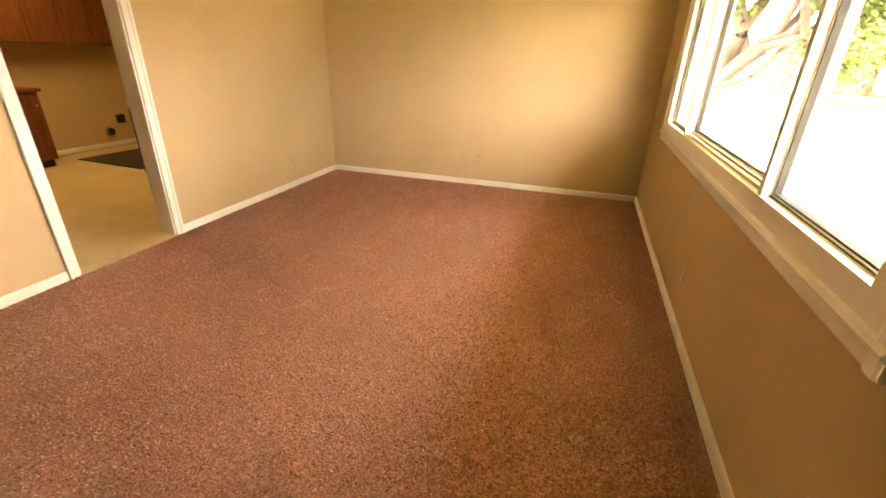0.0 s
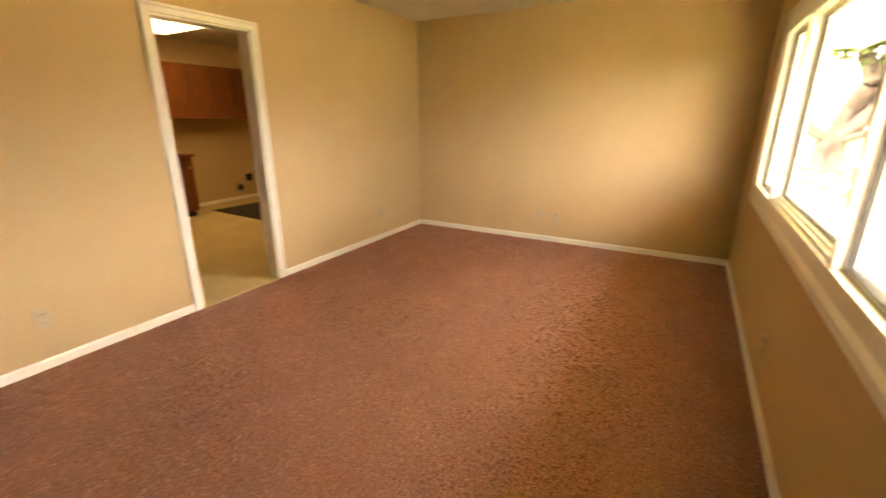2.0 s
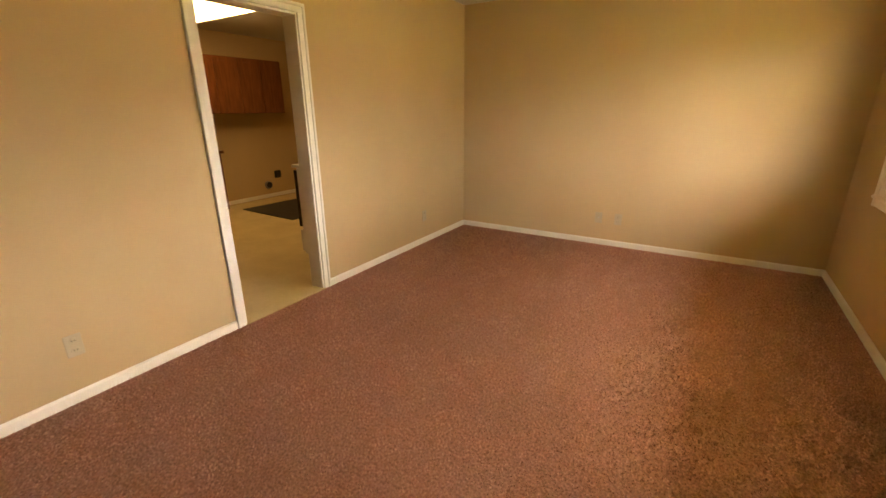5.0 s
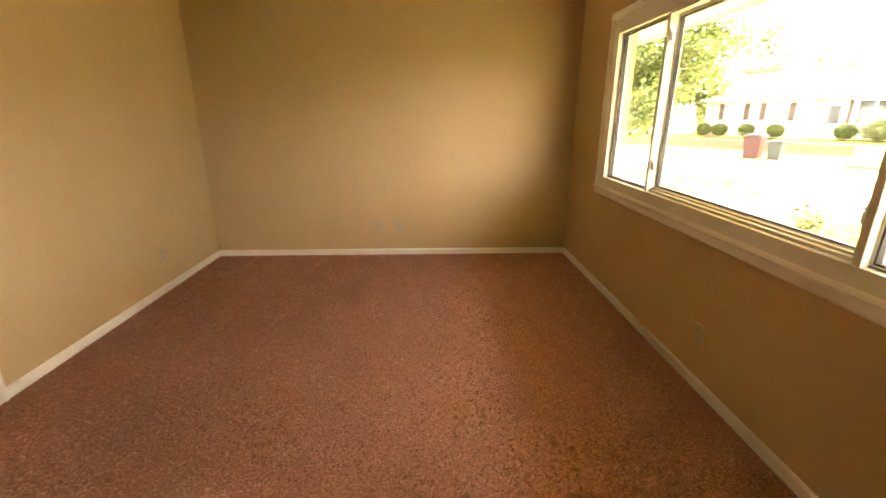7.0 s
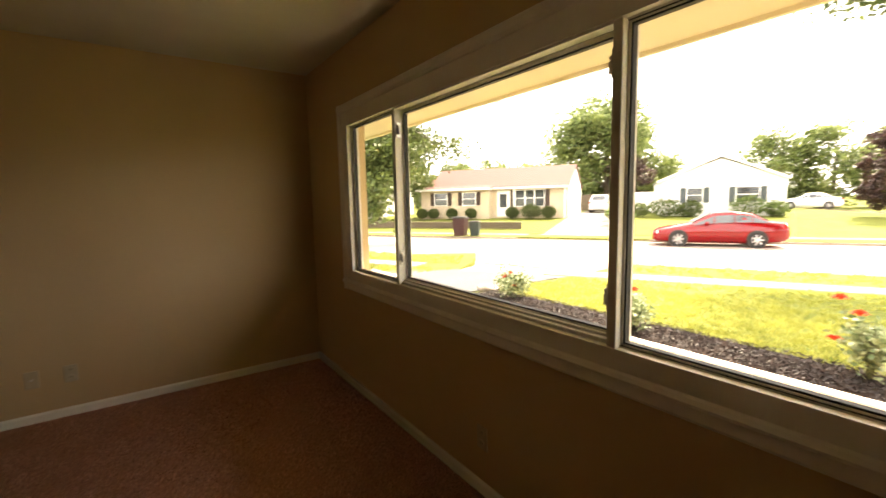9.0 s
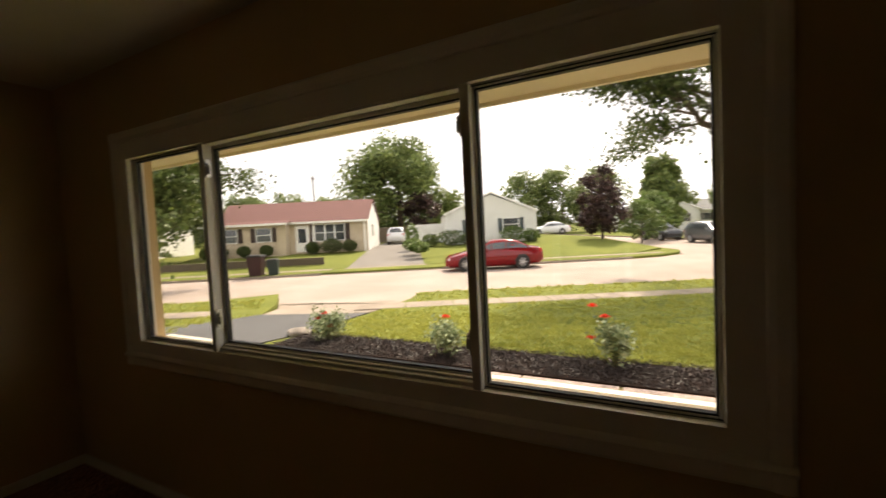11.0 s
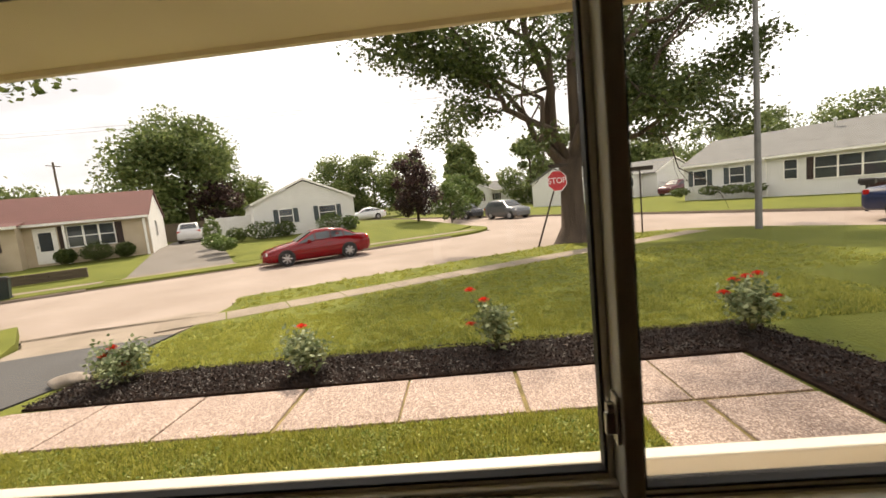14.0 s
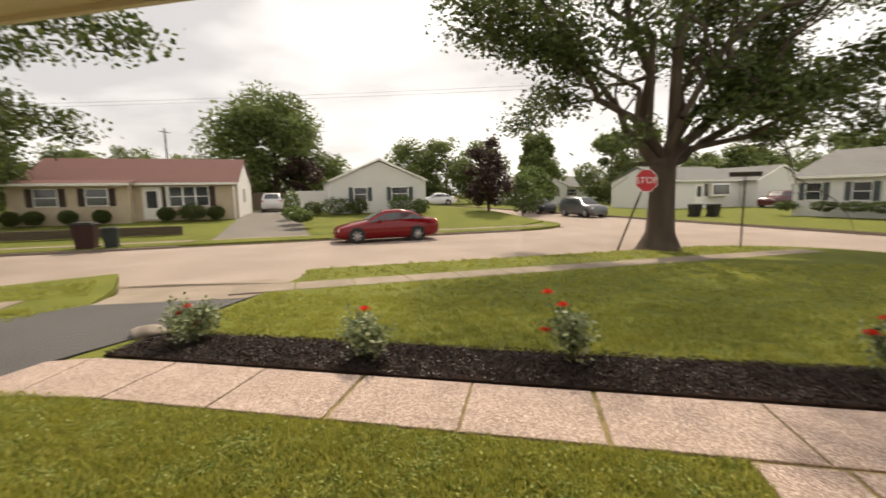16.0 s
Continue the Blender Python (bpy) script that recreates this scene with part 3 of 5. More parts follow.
solid("kerb_cross", bm, M_CONC, "low concrete kerb of the cross street", "kerb", "structure")

# driveway, apron and public pavement
bm = bmesh.new()
prism(bm, [(-8, 2.72), (3.3, 2.72), (4.3, 2.5), (6.5, 2.56), (5.6, 5.05), (4.4, 5.55), (3.0, 6.5), (-8, 6.6)], lambda x, y: near_z(x, y) + 0.005, -0.9)
solid("driveway", bm, M_TAR, "dark sealed asphalt driveway", "driveway", "structure")
bm = bmesh.new()
prism(bm, [(6.51, 2.57), (8.7, 2.78), ds(10.3, 1.2), ds(10.3, -2.4), (8.7, 7.9), (7.0, 6.0), (5.62, 5.06)], lambda x, y: near_z(x, y) - 0.235 * max(0, (x * 0.872 + y * 0.49 - 7.0) / 3.3) + 0.012, -0.9)
solid("driveway_apron", bm, M_CONC, "pale concrete driveway apron down to the street", "driveway", "structure")


def slab(parent, pts, zt, th, material, gap=0.014, name="slab"):
    c = Vector((sum(p[0] for p in pts) / len(pts), sum(p[1] for p in pts) / len(pts)))
    sh = []
    for p in pts:
        v = Vector(p) - c
        sh.append(tuple(c + v * (1 - gap / max(v.length, 0.1))))
    bm = bmesh.new()
    prism(bm, sh, zt, lambda x, y: zt(x, y) - th)
    es = [e for e in bm.edges if all(abs(v.co.z - zt(v.co.x, v.co.y)) < 1e-4 for v in e.verts)]
    bmesh.ops.bevel(bm, geom=es, offset=0.006, segments=1, affect="EDGES")
    return part(name, bm, material, parent)


pave = thing("pavement", "concrete public pavement of square slabs", "pavement", kind="structure")
for k in range(15):
    s0 = 0.56 + k * 1.22
    if s0 < 17.4:
        slab(pave, [ds(7.42, s0), ds(8.27, s0), ds(8.27, s0 + 1.22), ds(7.42, s0 + 1.22)], lambda x, y: near_z(x, y) + 0.008, 0.08, M_CONC)
for k in range(12):
    s0 = -4.2 - k * 1.22
    slab(pave, [ds(7.42, s0), ds(8.27, s0), ds(8.27, s0 + 1.22), ds(7.42, s0 + 1.22)], lambda x, y: near_z(x, y) + 0.004, 0.08, M_CONC)
bm = bmesh.new()
prism(bm, [ds(20.9, -60), ds(21.6, -60), ds(21.6, -3), ds(20.9, -3)], -0.56, -0.7)
prism(bm, [ds(20.9, 3.4), ds(21.6, 3.4), ds(21.6, 16), ds(20.9, 16)], -0.56, -0.7)
solid("pavement_far", bm, M_CONC, "concrete pavement across the street", "pavement", "structure")
bm = bmesh.new()
for d0, d1, s0, s1 in ((10.2, 10.34, 1.9, 15.3), (19.44, 19.6, -60, -3.2), (19.44, 19.6, 3.2, 13.4), (10.2, 10.34, -60, -2.8)):
    prism(bm, [ds(d0, s0), ds(d1, s0), ds(d1, s1), ds(d0, s1)], -0.60, -0.75)
solid("kerb", bm, M_CONC, "low worn concrete kerb", "kerb", "structure")

# front walk of aggregate slabs
fw = thing("pavement_walk", "pinkish exposed aggregate concrete front walk", "pavement", kind="structure")
wz = lambda x, y: near_z(x, y) + 0.022
cuts = [-5.37, -4.42, -3.09, -2.01, -0.93, 0.15, 1.23]
wide = (-3.09, -0.93)             # these joints have opened and grown moss
for a, b in zip(cuts, cuts[1:]):
    a0, b0 = a + (0.009 if a in wide else 0), b - (0.009 if b in wide else 0)
    slab(fw, [(2.62, a0), (3.5, a0), (3.5, b0), (2.62, b0)], wz, 0.09, M_AGG)
slab(fw, [(2.62, 1.23), (3.5, 1.23), (3.46, 2.3), (2.52, 2.1)], wz, 0.09, M_AGG)
slab(fw, [(2.52, 2.1), (3.46, 2.3), (3.28, 2.72), (2.2, 2.72)], wz, 0.09, M_AGG)
for a, b in ((1.7, 2.60), (0.8, 1.7), (0.17, 0.8)):
    slab(fw, [(a, -5.38), (b, -5.38), (b, -4.49), (a, -4.49)], wz, 0.09, M_AGG)
    slab(fw, [(a, -4.47), (b, -4.47), (b, -3.93), (a, -3.93)], wz, 0.09, M_AGG)
bm = bmesh.new()
prism(bm, [(2.64, -5.35), (3.48, -5.35), (3.48, 1.3), (3.3, 2.6), (2.4, 2.6), (2.64, 1.3)], lambda x, y: near_z(x, y) + 0.006, -0.9)
prism(bm, [(0.2, -5.36), (2.64, -5.36), (2.64, -3.96), (0.2, -3.96)], lambda x, y: near_z(x, y) + 0.006, -0.9)
part("joint_bed", bm, M_JOINT, fw, "mossy dirt in the joints")
# far driveway
bm = bmesh.new()
prism(bm, [ds(19.5, -3.2), ds(19.5, 3.2), ds(21.6, 2.2), ds(21.6, -2.2)], lambda x, y: -0.55 if x * E2.x + y * E2.y > 20 else -0.66, -0.9)
solid("driveway_far_apron", bm, M_CONC, "pale concrete apron across the street", "driveway", "structure")
bm = bmesh.new()
prism(bm, [ds(21.6, -2.2), ds(21.6, 2.2), ds(34, 1.6), ds(34, -2.4)], lambda x, y: far_z(x, y) - 0.08, -0.9)
prism(bm, [ds(34, -2.4), ds(34, 1.6), ds(46, 1.6), ds(46, -2.4)], 0.075, -0.9)
solid("driveway_far", bm, M_UPPER, "old grey asphalt driveway between two houses", "driveway", "structure")


# ---------------------------------------------------------------- houses
def far_window(parent, x, z, w, h, y=0.0, shutters=None, axis="x", lights=1):
    """A framed window on a facade; axis x: on the front, y: on the side wall."""
    def bx(bm, a0, b0, a1, b1, out0, out1):
        if axis == "x":
            box(bm, a0, y - out1, b0, a1, y - out0, b1)
        else:
            box(bm, y + out0, a0, b0, y + out1, a1, b1)
    wn_ = new("window")
    bm = bmesh.new()
    f = 0.06
    bx(bm, x - w / 2 - f, z - f, x + w / 2 + f, z, -0.02, 0.05)
    bx(bm, x - w / 2 - f, z + h, x + w / 2 + f, z + h + f, -0.02, 0.05)
    bx(bm, x - w / 2 - f, z, x - w / 2, z + h, -0.02, 0.05)
    bx(bm, x + w / 2, z, x + w / 2 + f, z + h, -0.02, 0.05)
    bx(bm, x - w / 2, z + h / 2 - 0.025, x + w / 2, z + h / 2 + 0.025, -0.01, 0.035)
    for k in range(1, lights):
        xm = x - w / 2 + w * k / lights
        bx(bm, xm - 0.05, z, xm + 0.05, z + h, -0.01, 0.045)
    bpy.data.objects.remove(wn_)
    fr = part("window", bm, M_TRIM, parent)
    bm = bmesh.new()
    bx(bm, x - w / 2, z, x + w / 2, z + h, 0.0, 0.015)
    part("pane", bm, M_PANE, fr)
    if shutters:
        for sx in (x - w / 2 - f - 0.2, x + w / 2 + f + 0.2):
            bm = bmesh.new()
            bx(bm, sx - 0.18, z - 0.05, sx + 0.18, z + h + 0.05, 0.0, 0.04)
            for k in range(8):
                zz = z + h * (k + 0.5) / 8
                bx(bm, sx - 0.13, zz - 0.03, sx + 0.13, zz + 0.015, 0.04, 0.052)
            part("shutter", bm, shutters, parent)


def gable_house(name, label, m, w, dep, eave, peak, wallm, roofm, along=True, sidem=None, over=0.35):
    """A one-storey house. along: the ridge runs along the front; else the gable faces the street."""
    hs = thing(name, label, "house", m)
    bm = bmesh.new()
    if along:
        side_prism(bm, [(0, -0.6), (dep, -0.6), (dep, eave), (dep / 2, peak - 0.12), (0, eave)], 0, w)
    else:
        side_prism(bm, [(0, -0.6), (w, -0.6), (w, eave), (w / 2, peak - 0.12), (0, eave)], 0, dep, axis="y")
    wall = part("wall", bm, wallm, hs)
    bm = bmesh.new()
    half = (dep if along else w) / 2
    rise = (peak - eave) / half
    lo = eave - over * rise
    sec = [(-over, lo), (half, peak), (2 * half + over, lo), (2 * half + over, lo + 0.14), (half, peak + 0.14), (-over, lo + 0.14)]
    if along:
        side_prism(bm, sec, -0.12, w + 0.12)
    else:
        side_prism(bm, sec, -0.12, dep + 0.12, axis="y")
    rf = part("roof", bm, roofm, hs)
    bm = bmesh.new()
    if along:
        box(bm, -0.12, -over - 0.03, lo - 0.02, w + 0.12, -over, lo + 0.13)
    else:
        for sgn, x0 in ((1, 0), (-1, w)):
            v = box(bm, 0, -0.15, -0.02, math.hypot(half + over, (half + over) * rise), -0.12, 0.13)
            mm = Matrix.Translation((x0 - sgn * over, 0, lo)) @ Matrix.Rotation(-math.atan(rise), 4, "Y")
            if sgn < 0:
                mm = Matrix.Translation((x0 + over, 0, lo)) @ Matrix.Diagonal((-1, 1, 1, 1)) @ Matrix.Rotation(-math.atan(rise), 4, "Y")
            bmesh.ops.transform(bm, matrix=mm, verts=v)
        bmesh.ops.recalc_face_normals(bm, faces=bm.faces)
    part("fascia", bm, M_TRIM, rf)
    return hs


def frame_at(d, s, z=0.0):
    x, y = ds(d, s)
    return pose(x, y, z, 0, 0, math.degrees(math.atan2(E1.y, E1.x)))


def front_door(hs, x, z=0.0, h=2.05, w=0.92):
    bm = bmesh.new()
    box(bm, x - w / 2 - 0.08, -0.05, z, x + w / 2 + 0.08, 0.02, z + h + 0.08)
    dr = part("door", bm, M_TRIM, hs)
    part("door_glass", B(x - w / 2 + 0.16, -0.065, z + 0.75, x + w / 2 - 0.16, -0.05, z + h - 0.2), M_PANE, dr)
    part("handle", B(x - w / 2 + 0.05, -0.1, z + 0.95, x - w / 2 + 0.1, -0.05, z + 1.1), M_METAL, dr)


# ranch house with the red roof
h1 = gable_house("house", "tan brick ranch house with a red shingle roof", frame_at(31.6, -14.7, 0.08), 12.4, 8.0, 2.42, 4.15, M_BRICK, M_REDROOF)
bm = bmesh.new()
side_prism(bm, [(0.0, -0.6), (8.0, -0.6), (8.0, 2.42), (4.0, 4.03), (0.0, 2.42)], 12.4, 12.43)
part("gable_siding", bm, M_SIDEW, h1, "white lap siding gable")
bm = bmesh.new()
box(bm, 0.0, -0.9, -0.6, 6.2, 0.0, 2.3)
part("wing", bm, M_BRICK, h1)
bm = bmesh.new()
side_prism(bm, [(-1.25, 2.28), (0.6, 2.62), (0.6, 2.70), (-1.25, 2.38)], -0.3, 6.4)
part("porch_roof", bm, M_REDROOF, h1)
part("porch_fascia", B(-0.3, -1.28, 2.22, 6.4, -1.25, 2.38), M_TRIM, h1)
far_window(h1, 1.9, 1.0, 1.1, 1.0, -0.9, M_SHUT)
far_window(h1, 4.5, 1.0, 1.1, 1.0, -0.9, M_SHUT)
far_window(h1, 9.4, 0.85, 2.3, 1.25, 0.0, M_SHUT, lights=3)
front_door(h1, 7.2)
far_window(h1, 3.0, 1.0, 0.8, 1.0, 12.43, None, axis="y")
for x in (8.15, 12.2):
    part("porch_post", B(x - 0.06, -0.3, -0.3, x + 0.06, -0.18, 2.2), M_TRIM, h1)
# white gabled house
h2 = gable_house("house", "white house with its gable facing the street", frame_at(33.0, 4.1, 0.05), 7.7, 11.0, 2.5, 4.15, M_SIDEW, M_GREYROOF, along=False, over=0.15)
far_window(h2, 2.3, 0.95, 0.95, 1.0, 0.0, M_SHUTG)
far_window(h2, 5.5, 0.95, 1.3, 1.0, 0.0, M_SHUTG)

# house past the crossing
h3 = gable_house("house", "white ranch house with a pale roof and dark door", frame_at(33.5, 37.5, -0.1), 11.0, 8.0, 2.5, 4.0, M_SIDEW, M_GREYROOF)
front_door(h3, 4.6)
part("bay_window", B(5.9, -0.55, 0.75, 8.3, 0.0, 2.1, bev=0.05), M_TRIM, h3)
for k in range(4):
    part("pane", B(6.02 + k * 0.57, -0.565, 0.95, 6.48 + k * 0.57, -0.55, 1.95), M_PANE, h3)
part("shutter", B(5.4, -0.06, 0.8, 5.75, 0.0, 2.1), M_SHUT, h3)
h3b = gable_house("garage", "white gabled garage beside the ranch house", frame_at(31.5, 48.0, -0.1), 7.0, 9.0, 2.4, 3.9, M_SIDEW, M_GREYROOF, along=False)
far_window(h3b, 5.4, 1.2, 0.6, 0.8, 0.0, None)
# house along the cross street
x4, y4 = ds(20.0, 35.5)
h4 = gable_house("house", "white sided ranch house with a grey shingle roof", pose(x4, y4, -0.3, 0, 0, math.degrees(math.atan2(-E2.y, -E2.x))), 17.0, 8.5, 2.5, 4.3, M_SIDEW, M_GREYROOF)
far_window(h4, 1.3, 0.9, 0.95, 1.1, 0.0, M_SHUTG)
far_window(h4, 4.0, 0.9, 0.95, 1.1, 0.0, M_SHUTG)
far_window(h4, 7.3, 0.9, 0.7, 1.2, 0.0, None)
far_window(h4, 10.3, 0.8, 3.4, 1.3, 0.0, M_SHUT, lights=3)
front_door(h4, 13.6)
bm = bmesh.new()
tube(bm, (5.9, -0.25, 2.35), (5.9, -0.06, 2.1), 0.04)
tube(bm, (5.9, -0.06, 2.1), (5.9, -0.06, -0.2), 0.04)
part("downspout", bm, M_TRIM, h4)
bm = bmesh.new()
tube(bm, (8.4, 3.2, 3.7), (8.4, 3.2, 4.45), 0.08)
tube(bm, (8.4, 3.2, 4.45), (8.4, 3.2, 4.55), 0.13)
part("roof_vent", bm, M_METAL, h4)
for d_, s_, w_, al in ((58, 33.5, 9.0, False), (66, 45.0, 13.0, True), (52, 62.0, 14.0, True)):
    hf = gable_house("house", "small white house far down the street", frame_at(d_, s_, -0.2), w_, 9.0, 2.6, 4.4, M_SIDEW, M_GREYROOF, along=al)
    far_window(hf, w_ * 0.3, 0.9, 1.0, 1.1, 0.0, M_SHUT)
    far_window(hf, w_ * 0.7, 0.9, 1.6, 1.1, 0.0, M_SHUT)
hl = gable_house("house", "white house partly hidden by street trees", frame_at(31.0, -33.0, 0.0), 13.0, 8.0, 2.5, 4.2, M_SIDEW, M_GREYROOF)
for x in (2.5, 6.5, 10.5):
    far_window(hl, x, 0.9, 1.1, 1.1, 0.0, M_SHUT)


# ---------------------------------------------------------------- indoor things
SITE = Matrix()


def plate(name, label, m, kind):
    """A wall plate, its face towards local -y."""
    t = thing(name, label, "switch" if kind == "switch" else "outlet", m)
    part("plate", B(-0.036, -0.006, -0.058, 0.036, 0.0, 0.058, bev=0.003), M_PLATE, t)
    if kind == "outlet":
        for z in (-0.026, 0.026):
            bm = bmesh.new()
            tube(bm, (0, -0.0055, z), (0, -0.0085, z), 0.017, 0.016, 14)
            sk = part("socket", bm, M_PLATE, t)
            bm = bmesh.new()
            box(bm, -0.008, -0.0092, z - 0.003, -0.005, -0.0084, z + 0.007)
            box(bm, 0.005, -0.0092, z - 0.003, 0.008, -0.0084, z + 0.007)
            part("slot", bm, M_DARK, sk)
    elif kind == "switch":
        part("toggle", B(-0.006, -0.02, -0.002, 0.006, -0.005, 0.014, bev=0.002), M_PLATE, t)
    else:
        bm = bmesh.new()
        tube(bm, (0, -0.005, 0), (0, -0.016, 0), 0.006, 0.005, 10)
        part("coax_stub", bm, M_METAL, t)
    return t


plate("cable_outlet", "ivory cable plate low on the tan wall", pose(-1.90, 0, 0.29), "coax")
plate("wall_outlet", "ivory duplex outlet low on the tan wall", pose(-1.705, 0, 0.29), "outlet")
plate("wall_outlet", "ivory duplex outlet beside the kitchen doorway", pose(XL, -3.99, 0.30, 0, 0, 90), "outlet")
plate("wall_outlet", "ivory duplex outlet near the room corner", pose(XL, -0.88, 0.30, 0, 0, 90), "outlet")
plate("wall_outlet", "ivory duplex outlet under the window", pose(0, -2.27, 0.28, 0, 0, -90), "outlet")
plate("light_switch", "ivory toggle switch by the hall opening", pose(XL, -5.27, 1.18, 0, 0, 90), "switch")

# carpet pile: short leaning tufts
g0 = np.random.default_rng(77)
nt = 230000
tx0, ty0 = g0.uniform(XL + 0.02, -0.02, nt), g0.uniform(YB + 0.005, -0.02, nt)
ta, th_ = g0.uniform(0, 6.283, nt), g0.uniform(0.005, 0.012, nt)
tw_ = g0.uniform(0.003, 0.0055, nt)
lx0, ly0 = g0.normal(0, 0.006, nt), g0.normal(0, 0.006, nt)
tz = np.full(nt, -0.001)
tv = np.stack([np.stack([tx0 - np.cos(ta) * tw_, ty0 - np.sin(ta) * tw_, tz], 1), np.stack([tx0 + np.cos(ta) * tw_, ty0 + np.sin(ta) * tw_, tz], 1), np.stack([tx0 + lx0, ty0 + ly0, th_], 1)], 1)
me = bpy.data.meshes.new("carpet_pile")
me.from_pydata(tv.reshape(-1, 3).tolist(), [], np.arange(3 * nt).reshape(-1, 3).tolist())
me.materials.append(M_PILE)
tagged(new("carpet_pile", me), "reddish brown twisted carpet pile", "carpet", "", "stuff")

# return-air grille: white frame, grey filter, centre bar
vent = thing("return_air_grille", "white framed return-air grille with grey filter", "vent", pose(XL, -5.115, 0.0, 0, 0, 90))
for x0, x1, z0, z1 in ((-0.285, 0.285, 0.355, 0.388), (-0.285, 0.285, 0.004, 0.036)):
    part("frame_rail", B(x0, -0.018, z0, x1, 0, z1, bev=0.003), M_TRIM, vent)
for x0, x1 in ((-0.285, -0.248), (0.248, 0.285)):
    part("frame_stile", B(x0, -0.0175, 0.036, x1, 0, 0.355, bev=0.003), M_TRIM, vent)
part("centre_bar", B(-0.248, -0.017, 0.188, 0.248, 0, 0.202), M_TRIM, vent)
part("filter", B(-0.248, -0.006, 0.036, 0.248, 0, 0.355), M_FILTER, vent, "dusty grey pleated filter")
bm = bmesh.new()
for k in range(-9, 10):
    for sg in (1, -1):
        x = k * 0.075
        a, b = Vector((x, -0.0075, 0.04)), Vector((x + sg * 0.31, -0.0075, 0.35))
        if a.x < -0.245 or a.x > 0.245:
            f = (math.copysign(0.245, a.x) - a.x) / (b.x - a.x)
            if not 0 <= f <= 1:
                continue
            a = a.lerp(b, f)
        if b.x < -0.245 or b.x > 0.245:
            f = (math.copysign(0.245, b.x) - a.x) / (b.x - a.x)
            if not 0 <= f <= 1:
                continue
            b = a.lerp(b, f)
        tube(bm, a, b, 0.0007, 0.0007, 4)
part("wire_mesh", bm, M_METAL, vent)

# louvred closet door in the hall
ld = thing("louvred_door", "white louvred bifold closet door, closed", "door", pose(XL - 0.03, -6.72, 0.012, 0, 0, 90))
for x0 in (0.0, 0.545):
    lf = part("leaf", B(x0, -0.028, 0, x0 + 0.09, 0, 2.02, bev=0.003), M_TRIM, ld)
    part("stile", B(x0 + 0.43, -0.028, 0, x0 + 0.52, 0, 2.02, bev=0.003), M_TRIM, lf)
    for z0, z1 in ((0, 0.2), (0.82, 0.98), (1.9, 2.02)):
        part("rail", B(x0 + 0.09, -0.027, z0, x0 + 0.43, 0, z1), M_TRIM, lf)
    me = None
    for z0, z1 in ((0.2, 0.82), (0.98, 1.9)):
        n = int((z1 - z0) / 0.036)
        for k in range(n):
            z = z0 + (k + 0.5) * (z1 - z0) / n
            if me is None:
                bm = B(-0.17, -0.018, -0.003, 0.17, 0.018, 0.003)
                bmesh.ops.rotate(bm, verts=bm.verts, cent=(0, 0, 0), matrix=Matrix.Rotation(radians(38), 3, "X"))
                me = done("slat", bm, M_TRIM)
            ob = new("slat", me)
            ob.parent = lf
            ob.location = (x0 + 0.26, -0.014, z)
part("pull", B(0.985, -0.040, 0.91, 1.015, -0.028, 0.935, bev=0.004), M_DARK, ld, "small dark metal pull")

# kitchen: wall cabinets, base cabinet, range, mat, vents, ceiling light
for k in range(5):
    y0 = -1.62 + k * 0.365
    c = thing("wall_cabinet", "dark stained wooden wall cabinet", "cabinet", pose(KX, y0, 1.36), "kitchen wall cabinets")
    part("body", B(0, 0.001, 0, 0.30, 0.364, 0.76), M_CAB, c)
    dr = part("door", B(0.301, 0.006, 0.006, 0.32, 0.359, 0.754, bev=0.004), M_CAB, c)
    part("door_panel", B(0.32, 0.06, 0.06, 0.327, 0.305, 0.70, bev=0.005), M_CAB, dr)
bc = thing("base_cabinet", "dark stained wooden base cabinet with worktop", "cabinet", pose(KX, -3.0, -0.012))
part("body", B(0, 0, 0.09, 0.58, 1.84, 0.86), M_CAB, bc)
part("toe_kick", B(0, 0.02, 0, 0.52, 1.82, 0.09), M_DARK, bc)
part("worktop", B(0, -0.01, 0.862, 0.62, 1.87, 0.90, bev=0.006), M_CAB, bc)
for k in range(4):
    dr = part("door", B(0.581, 0.02 + k * 0.455, 0.11, 0.60, 0.455 + k * 0.455, 0.84, bev=0.004), M_CAB, bc)
    part("knob", B(0.60, 0.40 + k * 0.455, 0.70, 0.62, 0.42 + k * 0.455, 0.72, bev=0.005), M_METAL, dr)
rg = thing("kitchen_range", "white kitchen range with black oven front", "stove", pose(-4.40, -1.84, -0.012))
part("side_panel", B(0.04, 0.0, 0.02, 0.73, 0.75, 0.885, bev=0.008), M_TRIM, rg)
part("cooktop", B(-0.01, -0.012, 0.887, 0.735, 0.762, 0.915, bev=0.006), M_TRIM, rg)
part("oven_door", B(-0.01, 0.005, 0.30, 0.04, 0.745, 0.86, bev=0.006), M_DARK, rg)
part("drawer", B(0.0, 0.005, 0.04, 0.04, 0.745, 0.27, bev=0.006), M_TRIM, rg)
bm = bmesh.new()
tube(bm, (-0.05, 0.06, 0.80), (-0.05, 0.69, 0.80), 0.012)
part("oven_handle", bm, M_METAL, rg)
bm = bmesh.new()
prism(bm, [(-6.82, -0.86), (-5.66, -0.92), (-5.60, 0.25), (-6.75, 0.28)], 0.0, -0.011)
solid("floor_mat", bm, M_DARK, "thin black rubber mat on the kitchen floor", "mat")
vt = thing("dryer_vent", "dark round dryer vent in the kitchen wall", "vent", pose(KX, -0.06, 0.21))
bm = bmesh.new()
tube(bm, (0, 0, 0), (0.03, 0, 0), 0.065, 0.06, 18)
part("collar", bm, M_METAL, vt)
bm = bmesh.new()
